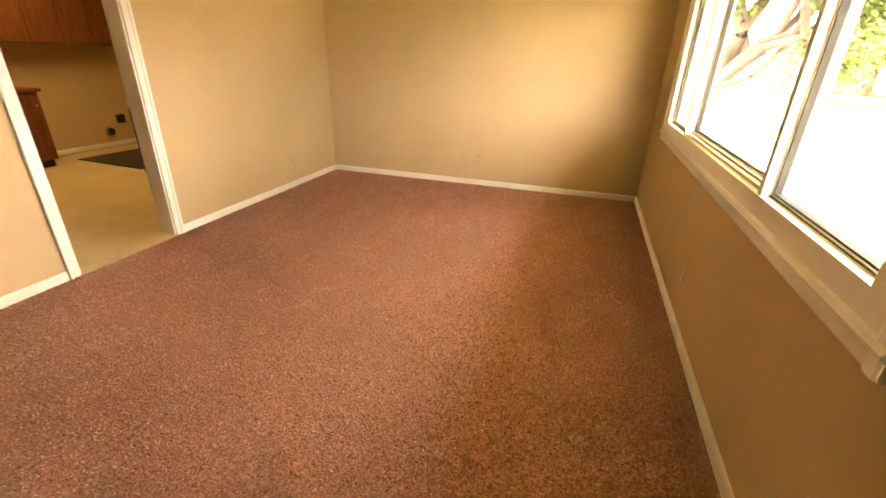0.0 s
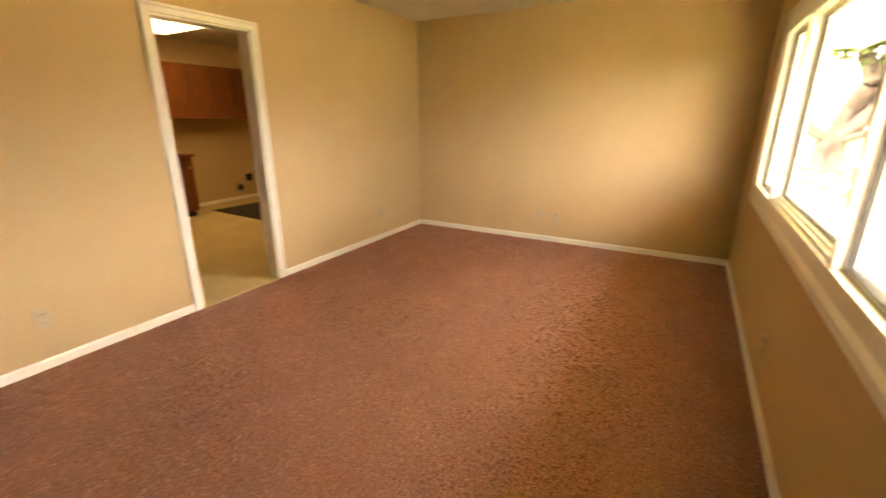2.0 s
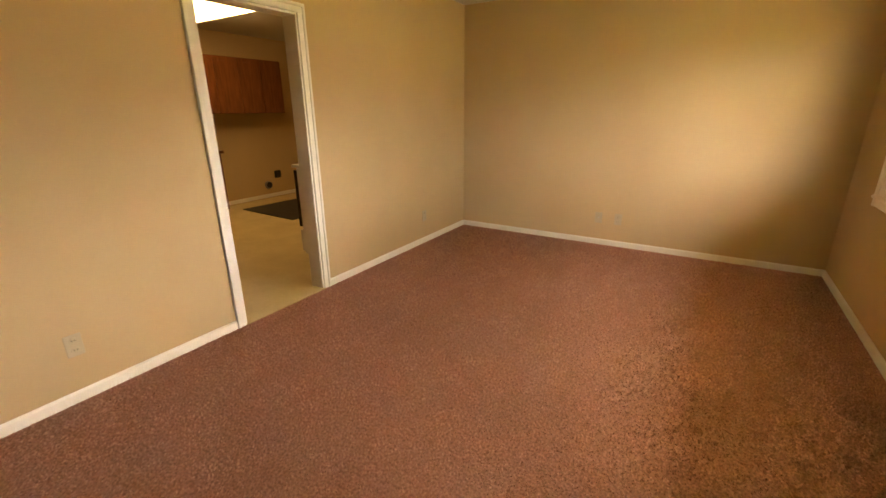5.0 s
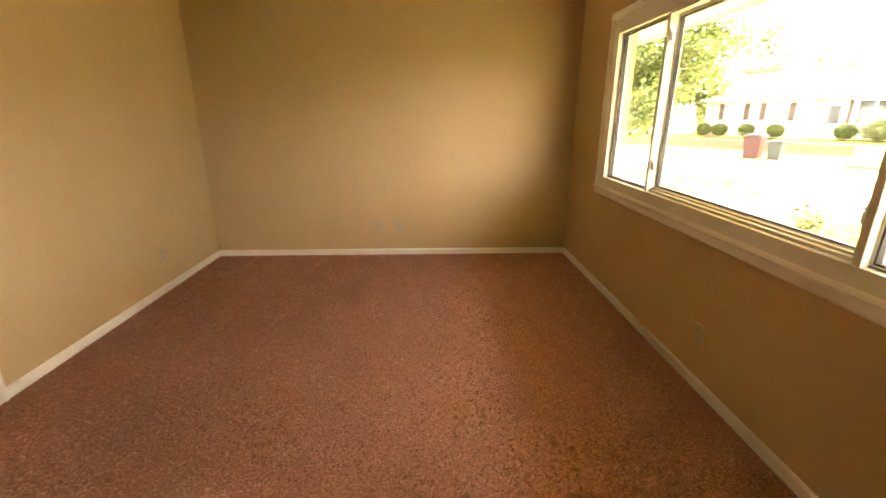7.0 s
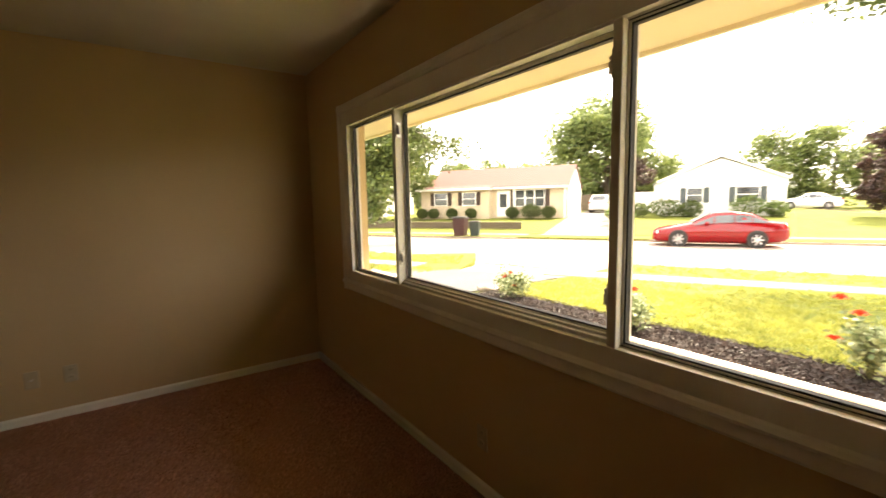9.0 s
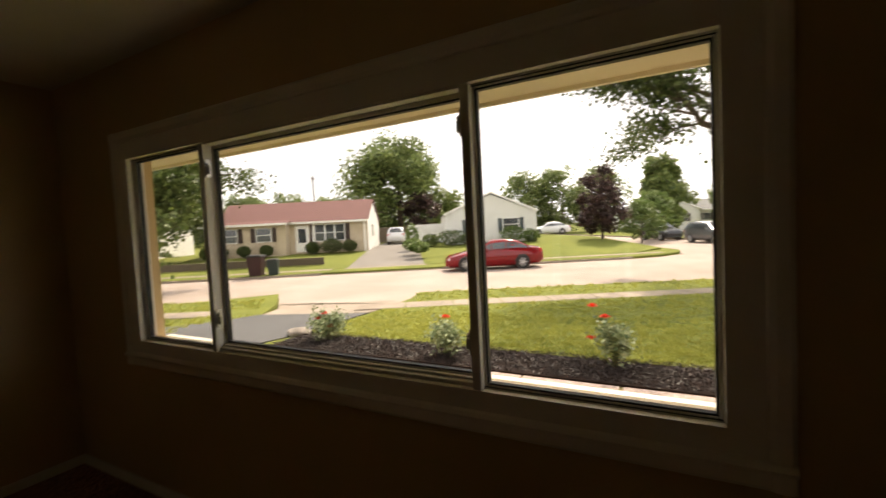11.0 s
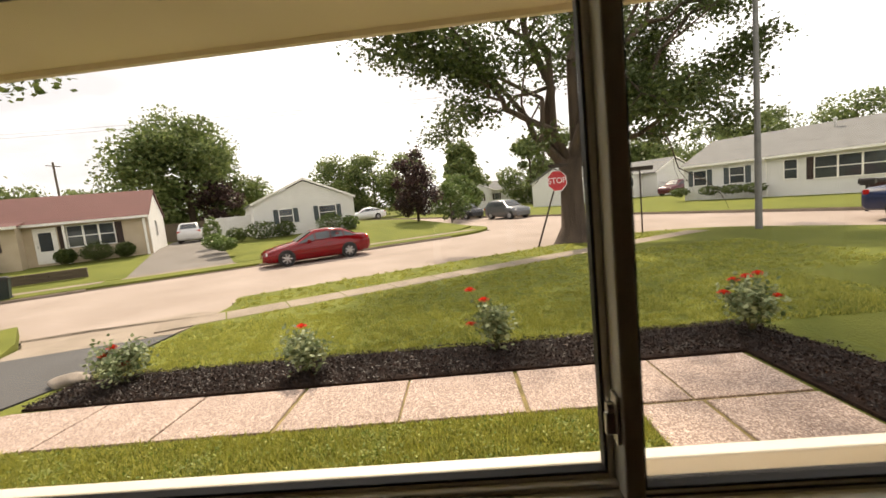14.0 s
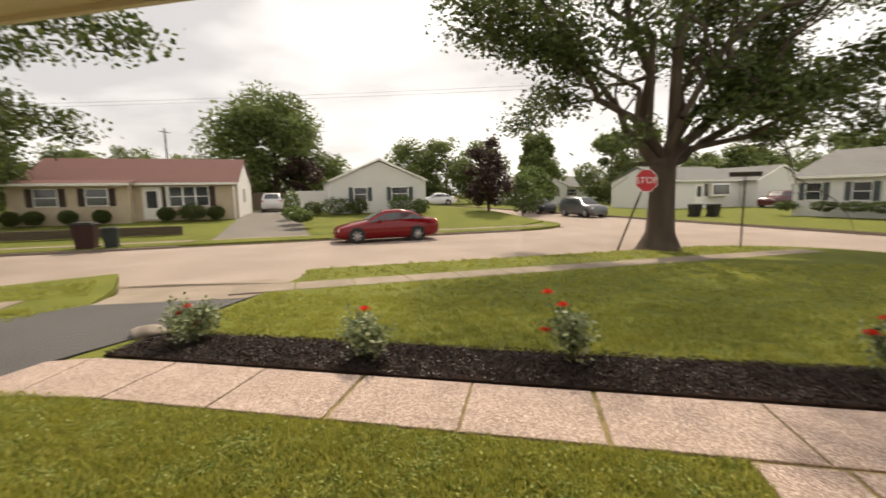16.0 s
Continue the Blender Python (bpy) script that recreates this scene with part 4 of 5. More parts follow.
tube(bm, (0.028, 0, 0), (0.034, 0, 0), 0.052, 0.052, 18)
part("opening", bm, M_DARK, vt)
bx_ = thing("dryer_outlet", "dark square dryer outlet box on the wall", "outlet", pose(KX, 0.14, 0.37))
part("box", B(0, -0.055, -0.06, 0.035, 0.055, 0.06, bev=0.005), M_DARK, bx_)
bm = bmesh.new()
tube(bm, (0.034, 0, 0), (0.041, 0, 0), 0.028, 0.026, 14)
part("socket", bm, M_SEAL, bx_)
lt = thing("ceiling_light", "lit fluorescent ceiling light with a clear diffuser", "lamp", pose(-5.9, -1.5, H))
part("diffuser", B(-0.62, -0.21, -0.075, 0.62, 0.21, -0.01, bev=0.02), M_PANEL, lt)
for x in (-0.64, 0.62):
    part("end_cap", B(x, -0.22, -0.08, x + 0.02, 0.22, 0.0), M_TRIM, lt)


# ---------------------------------------------------------------- planting
SITE = STREET


def cloud(pts, size, rng, up=0.35):
    """Vertices and faces of one small folded leaf at each point."""
    n = len(pts)
    v = np.empty((n, 4, 3))
    a = rng.normal(size=(n, 3))
    a[:, 2] *= 0.6
    a /= np.linalg.norm(a, axis=1)[:, None]
    b = rng.normal(size=(n, 3))
    b[:, 2] *= up + 0.3
    b -= a * (a * b).sum(1)[:, None]
    b /= np.linalg.norm(b, axis=1)[:, None]
    s = size * rng.uniform(0.6, 1.3, (n, 1))
    v[:, 0], v[:, 2] = pts - a * s * 0.55, pts + a * s * 0.55
    v[:, 1], v[:, 3] = pts + b * s * 0.42, pts - b * s * 0.42
    return v.reshape(-1, 3), np.arange(4 * n).reshape(n, 4)


def leaves(name, pts, size, rng, material, parent, label="", kind="stuff"):
    v, f = cloud(np.asarray(pts, float), size, rng)
    me = bpy.data.meshes.new(name)
    me.from_pydata(v.tolist(), [], f.tolist())
    me.materials.append(material)
    ob = new(name, me)
    if parent is not None:
        ob.parent = parent
    else:
        ob.matrix_basis = SITE
    return tagged(ob, label, "", "", kind)


def branch(bm, p, q, r0, r1, rng, tips, depth, spread=0.7, sag=0.0):
    """A crooked limb from p to q, which forks at its end."""
    p, q = Vector(p), Vector(q)
    n = 4
    prev = p
    for i in range(1, n + 1):
        c = p.lerp(q, i / n)
        if i < n:
            c += Vector(rng.normal(0, 0.06 * (q - p).length, 3))
        tube(bm, prev, c, r0 + (r1 - r0) * (i - 1) / n, r0 + (r1 - r0) * i / n, 8 if depth > 1 else 5, cap=False)
        if depth <= 1 and i > 1:
            tips.append(tuple(c))
        if depth > 0 and i in (2, 3):
            d = (q - p).normalized() + Vector(rng.normal(0, spread, 3))
            d.z += 0.1
            L = (q - p).length * rng.uniform(0.35, 0.58)
            branch(bm, c, c + d.normalized() * L + Vector((0, 0, -sag)), r1 * 0.8, r1 * 0.3, rng, tips, depth - 1, spread, sag)
        prev = c
    tips.append(tuple(q))
    if depth > 0:
        for _ in range(2):
            d = (q - p).normalized() + Vector(rng.normal(0, spread, 3))
            L = (q - p).length * rng.uniform(0.32, 0.52)
            branch(bm, q, q + d.normalized() * L + Vector((0, 0, -sag)), r1, r1 * 0.3, rng, tips, depth - 1, spread, sag)


def big_tree(name, label, base, trunk_h, r, limbs, n_leaves, leaf, seed, material=None, depth=2, clump=0.75, lean=(0, 0), clear=0.0):
    rng = np.random.default_rng(seed)
    t = thing(name, label, "tree", pose(*base))
    bm = bmesh.new()
    top = Vector((lean[0], lean[1], trunk_h))
    for z0, z1, a, b in ((-0.25, 0.06, 2.3, 1.7), (0.06, 0.6, 1.7, 1.12), (0.6, trunk_h * 0.6, 1.12, 0.98), (trunk_h * 0.6, trunk_h, 0.98, 1.05)):
        tube(bm, top * (z0 / trunk_h), top * (z1 / trunk_h), r * a, r * b, 16, cap=False)
    bmesh.ops.remove_doubles(bm, verts=bm.verts, dist=0.002)
    for v in bm.verts:
        v.co += Vector(noise.noise_vector(v.co * 1.5)) * 0.12 * r
    part("trunk", bm, M_BARK, t, smooth=True)
    tips = []
    bm = bmesh.new()
    for e, rr in limbs:
        branch(bm, top * rng.uniform(0.82, 1.0), e, r * rr, r * rr * 0.45, rng, tips, depth)
    part("limbs", bm, M_BARK, t, smooth=True)
    tips = np.array(tips)
    idx = rng.integers(0, len(tips), n_leaves)
    pts = tips[idx] + rng.normal(0, clump, (n_leaves, 3)) * (1, 1, 0.5)
    pts = pts[pts[:, 2] > clear + 0.25 * np.sin(pts[:, 0] * 2.1) + 0.2 * np.sin(pts[:, 1] * 3.3)]
    leaves("crown", pts, leaf, rng, material or M_LEAF, t)
    return t


def clump_tree(name, label, base, h, rad, n, leaf, seed, material=None, trunk=0.22, low=0.25, group="", cone=0.0):
    """A tree seen from afar: tapered trunk, some limbs, a crown of many leafy clumps with gaps."""
    rng = np.random.default_rng(seed)
    t = thing(name, label, "tree", pose(*base), group)
    bm = bmesh.new()
    tube(bm, (0, 0, -0.3), (0, 0, h * 0.45), trunk, trunk * 0.7, 10)
    tube(bm, (0, 0, h * 0.45), (0, 0, h * 0.85), trunk * 0.7, trunk * 0.2, 8)
    cs = []
    for k in range(38):
        z = rng.uniform(low, 0.97)
        w = math.sin(math.pi * min(1, max(0.05, (z - low + 0.12) / (1.15 - low)))) ** 0.7
        w *= 1 - cone * (z - low) / (1 - low)
        a = rng.uniform(0, 6.283)
        c = Vector((math.cos(a) * rad * w * rng.uniform(0.3, 0.95), math.sin(a) * rad * w * rng.uniform(0.3, 0.95), h * z - rad * 0.12))
        cs.append(c)
        if k % 3 == 0:
            tube(bm, (0, 0, c.z * 0.72), c, trunk * 0.35, trunk * 0.1, 5)
    part("trunk", bm, M_BARK, t)
    cs = np.array(cs)
    idx = rng.integers(0, len(cs), n)
    dirs = rng.normal(size=(n, 3))
    dirs /= np.linalg.norm(dirs, axis=1)[:, None]
    rr = (rad * 0.30) * (0.55 + 0.6 * rng.random((n, 1))) * (0.6 + 0.8 * ((idx * 7919 % 13) / 13.0))[:, None]
    leaves("crown", cs[idx] + dirs * rr * (1, 1, 0.8), leaf, rng, material or M_LEAFB, t)
    return t


def shrub(name, label, base, w, h, n, leaf, seed, material=None, group=""):
    rng = np.random.default_rng(seed)
    t = thing(name, label, "shrub", pose(*base), group)
    bm = bmesh.new()
    for k in range(5):
        a = k * 1.256
        tube(bm, (0, 0, -0.05), (math.cos(a) * w * 0.25, math.sin(a) * w * 0.25, h * 0.7), 0.02, 0.008, 5)
    part("stems", bm, M_BARK, t)
    d = rng.normal(size=(n, 3))
    d /= np.linalg.norm(d, axis=1)[:, None]
    pts = d * (w / 2, w / 2, h / 2) * rng.uniform(0.6, 1.05, (n, 1)) + (0, 0, h / 2)
    leaves("foliage", pts, leaf, rng, material or M_LEAF, t)
    return t


def at_view(l, f, z):
    """Place from metres to the right and ahead of the window, as seen from it."""
    return (-0.3 + 0.98 * f + 0.198 * l, -2.5 + 0.198 * f - 0.98 * l, z)


R = Vector((0.2, -0.98, 0))
Fw = Vector((0.98, 0.2, 0))


def lim(l, f, z):
    return tuple(R * l + Fw * f + Vector((0, 0, z)))


big_tree("maple_tree", "old maple with thick forked trunk on the verge", (15.62, -7.0, -0.60), 3.1, 0.41, (
    (lim(-1.3, 0.4, 8.6), 0.55), (lim(0.4, -0.5, 9.6), 0.55), (lim(3.6, 0.3, 8.0), 0.5), (lim(2.2, 1.6, 8.5), 0.4),
    (lim(-3.5, -0.3, 6.6), 0.34), (lim(-2.2, 2.6, 7.0), 0.36), (lim(4.2, -0.8, 5.4), 0.28), (lim(-1.6, -1.2, 9.0), 0.36), (lim(5.2, 1.4, 6.6), 0.3), (lim(2.6, -1.2, 8.6), 0.34), (lim(3.8, 1.2, 5.6), 0.26), (lim(5.4, 0.2, 8.2), 0.3), (lim(-3.9, -0.6, 7.4), 0.26), (lim(2.4, -0.6, 4.4), 0.2)), 60000, 0.14, 11, depth=2, clump=0.42, clear=3.3)
big_tree("maple_tree", "double-trunked street tree beside the driveway", (4.6, 17.5, -0.5), 0.9, 0.50, (
    ((0.1, -0.5, 5.6), 0.8), ((2.2, 0.6, 5.2), 0.8), ((-2.0, 1.5, 6.5), 0.45), ((4.4, -2.4, 5.2), 0.4), ((2.6, -4.0, 6.0), 0.4), ((4.6, -0.4, 6.4), 0.4), ((0.5, -1.0, 8.4), 0.4), ((4.0, -1.6, 4.0), 0.3), ((4.6, -3.6, 7.8), 0.34)), 50000, 0.17, 12, depth=2, clump=0.5)
big_tree("maple_tree", "leafy street tree across the street", (16.6, 30.5, -0.5), 2.6, 0.30, (
    ((-1.4, 0.8, 6.2), 0.5), ((1.2, -1.2, 6.4), 0.5), ((0.2, 0.2, 7.5), 0.5), ((-1.6, -1.4, 4.6), 0.4), ((1.8, 1.2, 4.8), 0.4), ((-2.4, -2.2, 5.6), 0.4), ((2.6, -2.4, 5.8), 0.4), ((2.2, -1.6, 3.4), 0.3), ((-1.0, -2.6, 3.2), 0.3), ((-2.4, 1.4, 3.6), 0.3)), 30000, 0.23, 13, depth=1, clump=0.75)

clump_tree("shade_tree", "large dense green tree behind the houses", at_view(-19.9, 52, 0.0), 13.3, 8.4, 30000, 0.36, 21, trunk=0.4, low=0.2)
clump_tree("shade_tree", "green tree top showing over the roof", at_view(-37, 52, 0.0), 8.2, 3.6, 4000, 0.32, 22)
clump_tree("plum_tree", "purple-leaved plum tree beside the fence", at_view(-16.2, 49, 0.0), 6.2, 3.0, 4500, 0.27, 23, M_PURPLE)
clump_tree("spruce_tree", "dark conifer beyond the fence", at_view(-14.6, 58, 0.0), 6.4, 2.3, 2000, 0.4, 24, cone=0.7)
clump_tree("plum_tree", "dark purple-leaved tree on the corner lawn", at_view(3.9, 35.5, -0.4), 6.6, 2.3, 4200, 0.24, 25, M_PURPLE, trunk=0.13, low=0.22, cone=0.45)
clump_tree("willow_tree", "small pale green tree by the crossing", at_view(7.4, 39, -0.5), 3.6, 2.0, 2600, 0.22, 26, M_LEAF2, trunk=0.08, low=0.15)
clump_tree("willow_tree", "small pale green tree by the crossing", at_view(9.4, 44, -0.5), 4.6, 2.0, 2200, 0.24, 27, M_LEAF2, trunk=0.08, low=0.15)
rng0 = np.random.default_rng(5)
for l, f, h, r in ((-5.0, 78, 11.5, 5.5), (1.0, 80, 12.0, 6.0), (8, 84, 11.5, 6.0), (13, 58, 9.5, 3.2), (16.5, 72, 9.0, 3.5), (22, 95, 9, 5), (26, 66, 10.5, 4.5), (32, 70, 12.0, 6.0), (40, 82, 9.5, 6), (50, 84, 9.0, 6), (60, 80, 9.5, 6), (52, 58, 9.5, 5), (60, 56, 10.5, 5.5), (68, 50, 11.0, 6), (-52, 60, 9, 5), (-62, 58, 10, 6), (-45, 75, 9, 6), (-30, 90, 9.5, 6), (46, 66, 8.5, 5)):
    clump_tree("shade_tree", "green tree in the row behind the houses", at_view(l, f, -0.3), h, r, 8000, 0.42, int(rng0.integers(1, 9999)), trunk=0.25, low=0.12, group="trees behind the houses")

# clipped shrubs before the houses
for k, (x, w) in enumerate(((0.4, 1.0), (1.5, 1.0), (3.2, 1.0), (4.9, 1.0))):
    p = frame_at(31.6, -14.7, 0.08) @ Vector((x, -1.6, -0.1))
    shrub("clipped_shrub", "round clipped green shrub by the brick wall", tuple(p), w, 0.85, 2400, 0.08, 40 + k, group="shrubs before the brick house")
for k, (x, w, h) in enumerate(((8.2, 1.1, 0.9), (9.7, 1.7, 1.1), (11.1, 1.1, 0.95))):
    p = frame_at(31.6, -14.7, 0.08) @ Vector((x, -0.95, -0.1))
    shrub("clipped_shrub", "round clipped green shrub under the porch window", tuple(p), w, h, 2600, 0.08, 50 + k, group="shrubs before the brick house")
for k, (x, y, w, h, mt) in enumerate(((0.4, -1.0, 2.4, 1.4, M_LEAF), (2.0, -0.8, 1.5, 1.2, M_LEAF), (5.4, -1.0, 2.2, 1.5, M_LEAF2), (6.9, -1.2, 1.4, 1.1, M_LEAF2), (-2.8, -3.0, 1.1, 2.0, M_LEAF2), (-2.6, -6.5, 1.5, 0.9, M_LEAF2), (-2.2, -8.5, 1.4, 0.7, M_LEAF2), (-1.4, -1.0, 1.4, 1.1, M_LEAF))):
    p = frame_at(33.0, 4.1, 0.05) @ Vector((x, y, -0.1))
    shrub("garden_shrub", "loose green garden shrub by the white house", tuple(p), w, h, 600, 0.16, 60 + k, mt, group="shrubs by the white house")
for k, x in enumerate((2.6, 4.2, 5.6, 0.2)):
    p = pose(x4, y4, -0.15, 0, 0, math.degrees(math.atan2(-E2.y, -E2.x))) @ Vector((x, -1.0, 0))
    shrub("garden_shrub", "low green shrub before the grey-roofed house", tuple(p), 1.5, 0.7, 450, 0.15, 80 + k, M_LEAF, group="shrubs by the grey-roofed house")

# mulch bed with chips, edging stones and rose bushes
bed = [(3.53, 2.25), (4.2, 2.3), (4.42, 1.6), (4.44, -1.0), (4.38, -2.8), (4.45, -4.6), (4.52, -5.95), (3.4, -6.2), (2.0, -6.3), (0.3, -6.3), (0.3, -5.42), (3.53, -5.42)]
bm = bmesh.new()
prism(bm, bed, lambda x, y: near_z(x, y) + 0.03, lambda x, y: near_z(x, y) - 0.2)
solid("mulch_bed", bm, M_MULCH, "dark brown shredded mulch bed along the walk", "flower bed", "structure")
rng = np.random.default_rng(7)
pts = []
for _ in range(26000):
    if rng.random() < 0.8:
        x, y = rng.uniform(3.52, 4.44), rng.uniform(-6.1, 2.25)
    else:
        x, y = rng.uniform(0.4, 3.5), rng.uniform(-6.25, -5.44)
    pts.append((x, y, near_z(x, y) + 0.04 + rng.uniform(0, 0.03) + 0.02 * noise.noise((x * 3, y * 3, 0))))
leaves("mulch_chips", pts, 0.022, rng, M_CHIP, None, "shredded dark bark chips on the bed")


def rose(base, h, w, n, blooms, seed):
    rg_ = np.random.default_rng(seed)
    t = thing("rose_bush", "small rose bush with red blooms in mulch", "rose bush", pose(*base), "rose bushes along the walk")
    bm = bmesh.new()
    tips = []
    for k in range(9):
        a, l = rg_.uniform(0, 6.28), rg_.uniform(0.3, 1.0) * w / 2
        q = Vector((math.cos(a) * l, math.sin(a) * l, h * rg_.uniform(0.55, 0.9)))
        m_ = q * 0.5 + Vector((0, 0, h * 0.08))
        tube(bm, (0, 0, -0.03), m_, 0.008, 0.006, 6)
        tube(bm, m_, q, 0.006, 0.003, 5)
        tips += [m_.lerp(q, f) for f in (0, 0.25, 0.5, 0.75, 1.0)]
    for bx0, by0, bz0 in blooms:
        tube(bm, (bx0 * 0.4, by0 * 0.4, h * 0.45), (bx0, by0, bz0), 0.006, 0.003, 5)
    part("stems", bm, M_STEM, t)
    tp = np.array([tuple(v) for v in tips])
    n = int(n * 1.7)
    pts_ = tp[rg_.integers(0, len(tp), n)] + rg_.normal(0, 0.075, (n, 3))
    pts_[:, 2] = np.maximum(pts_[:, 2], 0.03)
    leaves("foliage", pts_, 0.055, rg_, M_ROSELEAF, t)
    for bx0, by0, bz0 in blooms:
        bm = bmesh.new()
        for ring, (rr, zz, cnt) in enumerate(((0.014, 0.016, 4), (0.030, 0.010, 6), (0.046, 0.0, 8))):
            for j in range(cnt):
                a = 6.283 * j / cnt + ring * 0.5
                c = Vector((bx0 + math.cos(a) * rr, by0 + math.sin(a) * rr, bz0 + zz))
                tn = Vector((-math.sin(a), math.cos(a), 0)) * 0.022
                out = Vector((math.cos(a), math.sin(a), 0)) * (0.008 + ring * 0.006) + Vector((0, 0, 0.022 - ring * 0.005))
                vs = [bm.verts.new(c - tn * 0.6), bm.verts.new(c + tn * 0.6), bm.verts.new(c + tn + out), bm.verts.new(c + out * 1.2), bm.verts.new(c - tn + out)]
                bm.faces.new(vs)
        bmesh.ops.create_uvsphere(bm, u_segments=8, v_segments=5, radius=0.017, matrix=Matrix.Translation((bx0, by0, bz0 + 0.012)))
        part("bloom", bm, M_PETAL, t, "open red rose bloom")
    return t


rose((4.12, 1.55, near_z(4, 0) + 0.03), 0.46, 0.62, 620, ((0.05, 0.12, 0.42), (0.0, -0.05, 0.22), (-0.05, 0.16, 0.36)), 1)
rose((3.98, -0.80, near_z(4, 0) + 0.03), 0.46, 0.46, 520, ((0.02, 0.05, 0.52),), 2)
rose((4.15, -2.97, near_z(4, 0) + 0.03), 0.55, 0.46, 560, ((0.05, 0.25, 0.72), (0.0, 0.10, 0.60), (0.02, 0.27, 0.32)), 3)
rose((4.05, -5.83, near_z(4, 0) + 0.03), 0.58, 0.60, 620, ((0.0, 0.30, 0.46), (0.05, 0.16, 0.58), (0.08, 0.0, 0.60), (0.1, -0.14, 0.62), (-0.1, -0.2, 0.40)), 4)
for k, (x, y, sx) in enumerate(((4.32, 2.42, 0.25),)):
    bm = bmesh.new()
    bmesh.ops.create_icosphere(bm, subdivisions=3, radius=1.0)
    for v in bm.verts:
        v.co *= 1 + 0.25 * noise.noise(v.co * 1.3 + Vector((k * 5, 0, 0)))
        v.co = Vector((v.co.x * sx * 0.7, v.co.y * sx, v.co.z * 0.10))
    solid("edging_stone", bm, M_STONE, "rough grey fieldstone at the bed's end", "stone", "", True, pose(x, y, near_z(x, y) + 0.04, 0, 0, k * 40))

# grass blades on the near lawns
def grass(name, areas, hgt, seed, label):
    g = np.random.default_rng(seed)
    V = []
    for x0, x1, y0, y1, n, keep in areas:
        nc = max(50, n // 22)
        cx, cy, ch = g.uniform(x0, x1, nc), g.uniform(y0, y1, nc), g.uniform(0.55, 1.45, nc)
        ci = g.integers(0, nc, n)
        x, y = cx[ci] + g.normal(0, 0.035, n), cy[ci] + g.normal(0, 0.035, n)
        k = keep(x, y) & (x > x0) & (x < x1)
        x, y, ci = x[k], y[k], ci[k]
        n2 = len(x)
        z = -0.28 - 0.02 * x - 0.004
        a = g.uniform(0, 6.283, n2)
        h = hgt * g.uniform(0.5, 1.3, n2) * ch[ci]
        w = 0.004 + 0.005 * g.random(n2)
        lx, ly = g.normal(0, 0.45, n2) * h, g.normal(0, 0.45, n2) * h
        V.append(np.stack([np.stack([x - np.cos(a) * w, y - np.sin(a) * w, z], 1), np.stack([x + np.cos(a) * w, y + np.sin(a) * w, z], 1), np.stack([x + lx, y + ly, z + h], 1)], 1))
    V = np.concatenate(V)
    me = bpy.data.meshes.new(name)
    me.from_pydata(V.reshape(-1, 3).tolist(), [], np.arange(3 * len(V)).reshape(-1, 3).tolist())
    me.materials.append(M_BLADE)
    ob = new(name, me)
    ob.matrix_basis = SITE
    return tagged(ob, label, "grass", "", "stuff")


strip = lambda x, y: (x < 2.60) & ~((y > -5.36) & (y < -3.95))
yes = lambda x, y: x > -9
side = lambda x, y: (x * 0.872 + y * 0.49 < 10.15) & (y > 5.1) & (y - 5.2 > (x - 5.6) * 1.02) & ~((x * 0.872 + y * 0.49 > 7.35) & (x * 0.872 + y * 0.49 < 8.35))
lawn_far_edge = lambda x, y: (x * 0.872 + y * 0.49 < 7.35) & (y < 2.4 - (x > 6.5) * 0.0) & (x > 4.40)
grass("grass_strip", ((0.2, 2.63, -3.94, 2.6, 170000, strip),), 0.046, 31, "uneven grass between the house and the walk")
grass("grass_lawn", ((4.38, 7.0, -8.5, 2.4, 70000, lawn_far_edge), (7.0, 12.0, -11.0, 1.5, 50000, lawn_far_edge), (4.36, 4.52, -6.0, 2.2, 5000, yes)), 0.055, 32, "mown grass blades of the front lawn")
grass("grass_side", ((2.5, 11.0, 5.2, 16.0, 60000, side),), 0.06, 34, "grass blades of the lawn beside the driveway")
g1 = np.random.default_rng(35)
cx_, cy_ = g1.uniform(0.3, 2.55, 420), g1.uniform(-3.8, 2.5, 420)
ci_ = g1.integers(0, 420, 26000)
px_, py_ = cx_[ci_] + g1.normal(0, 0.07, 26000), cy_[ci_] + g1.normal(0, 0.07, 26000)
ok_ = (px_ > 0.25) & (px_ < 2.58) & (py_ > -3.9) & (py_ < 2.55)
leaves("clover_patches", np.stack([px_, py_, -0.28 - 0.02 * px_ + 0.012 + g1.uniform(0, 0.026, 26000)], 1)[ok_], 0.021, g1, M_CLOVER, None, "small clover leaves among the grass blades")
verge = lambda x, y: (x * 0.872 + y * 0.49 > 8.3) & (x * 0.872 + y * 0.49 < 10.2) & (0.49 * x - 0.872 * y > 2.0)
grass("grass_verge", ((6.0, 16.5, -11.0, 3.0, 60000, verge),), 0.07, 33, "grass blades of the verge along the street")


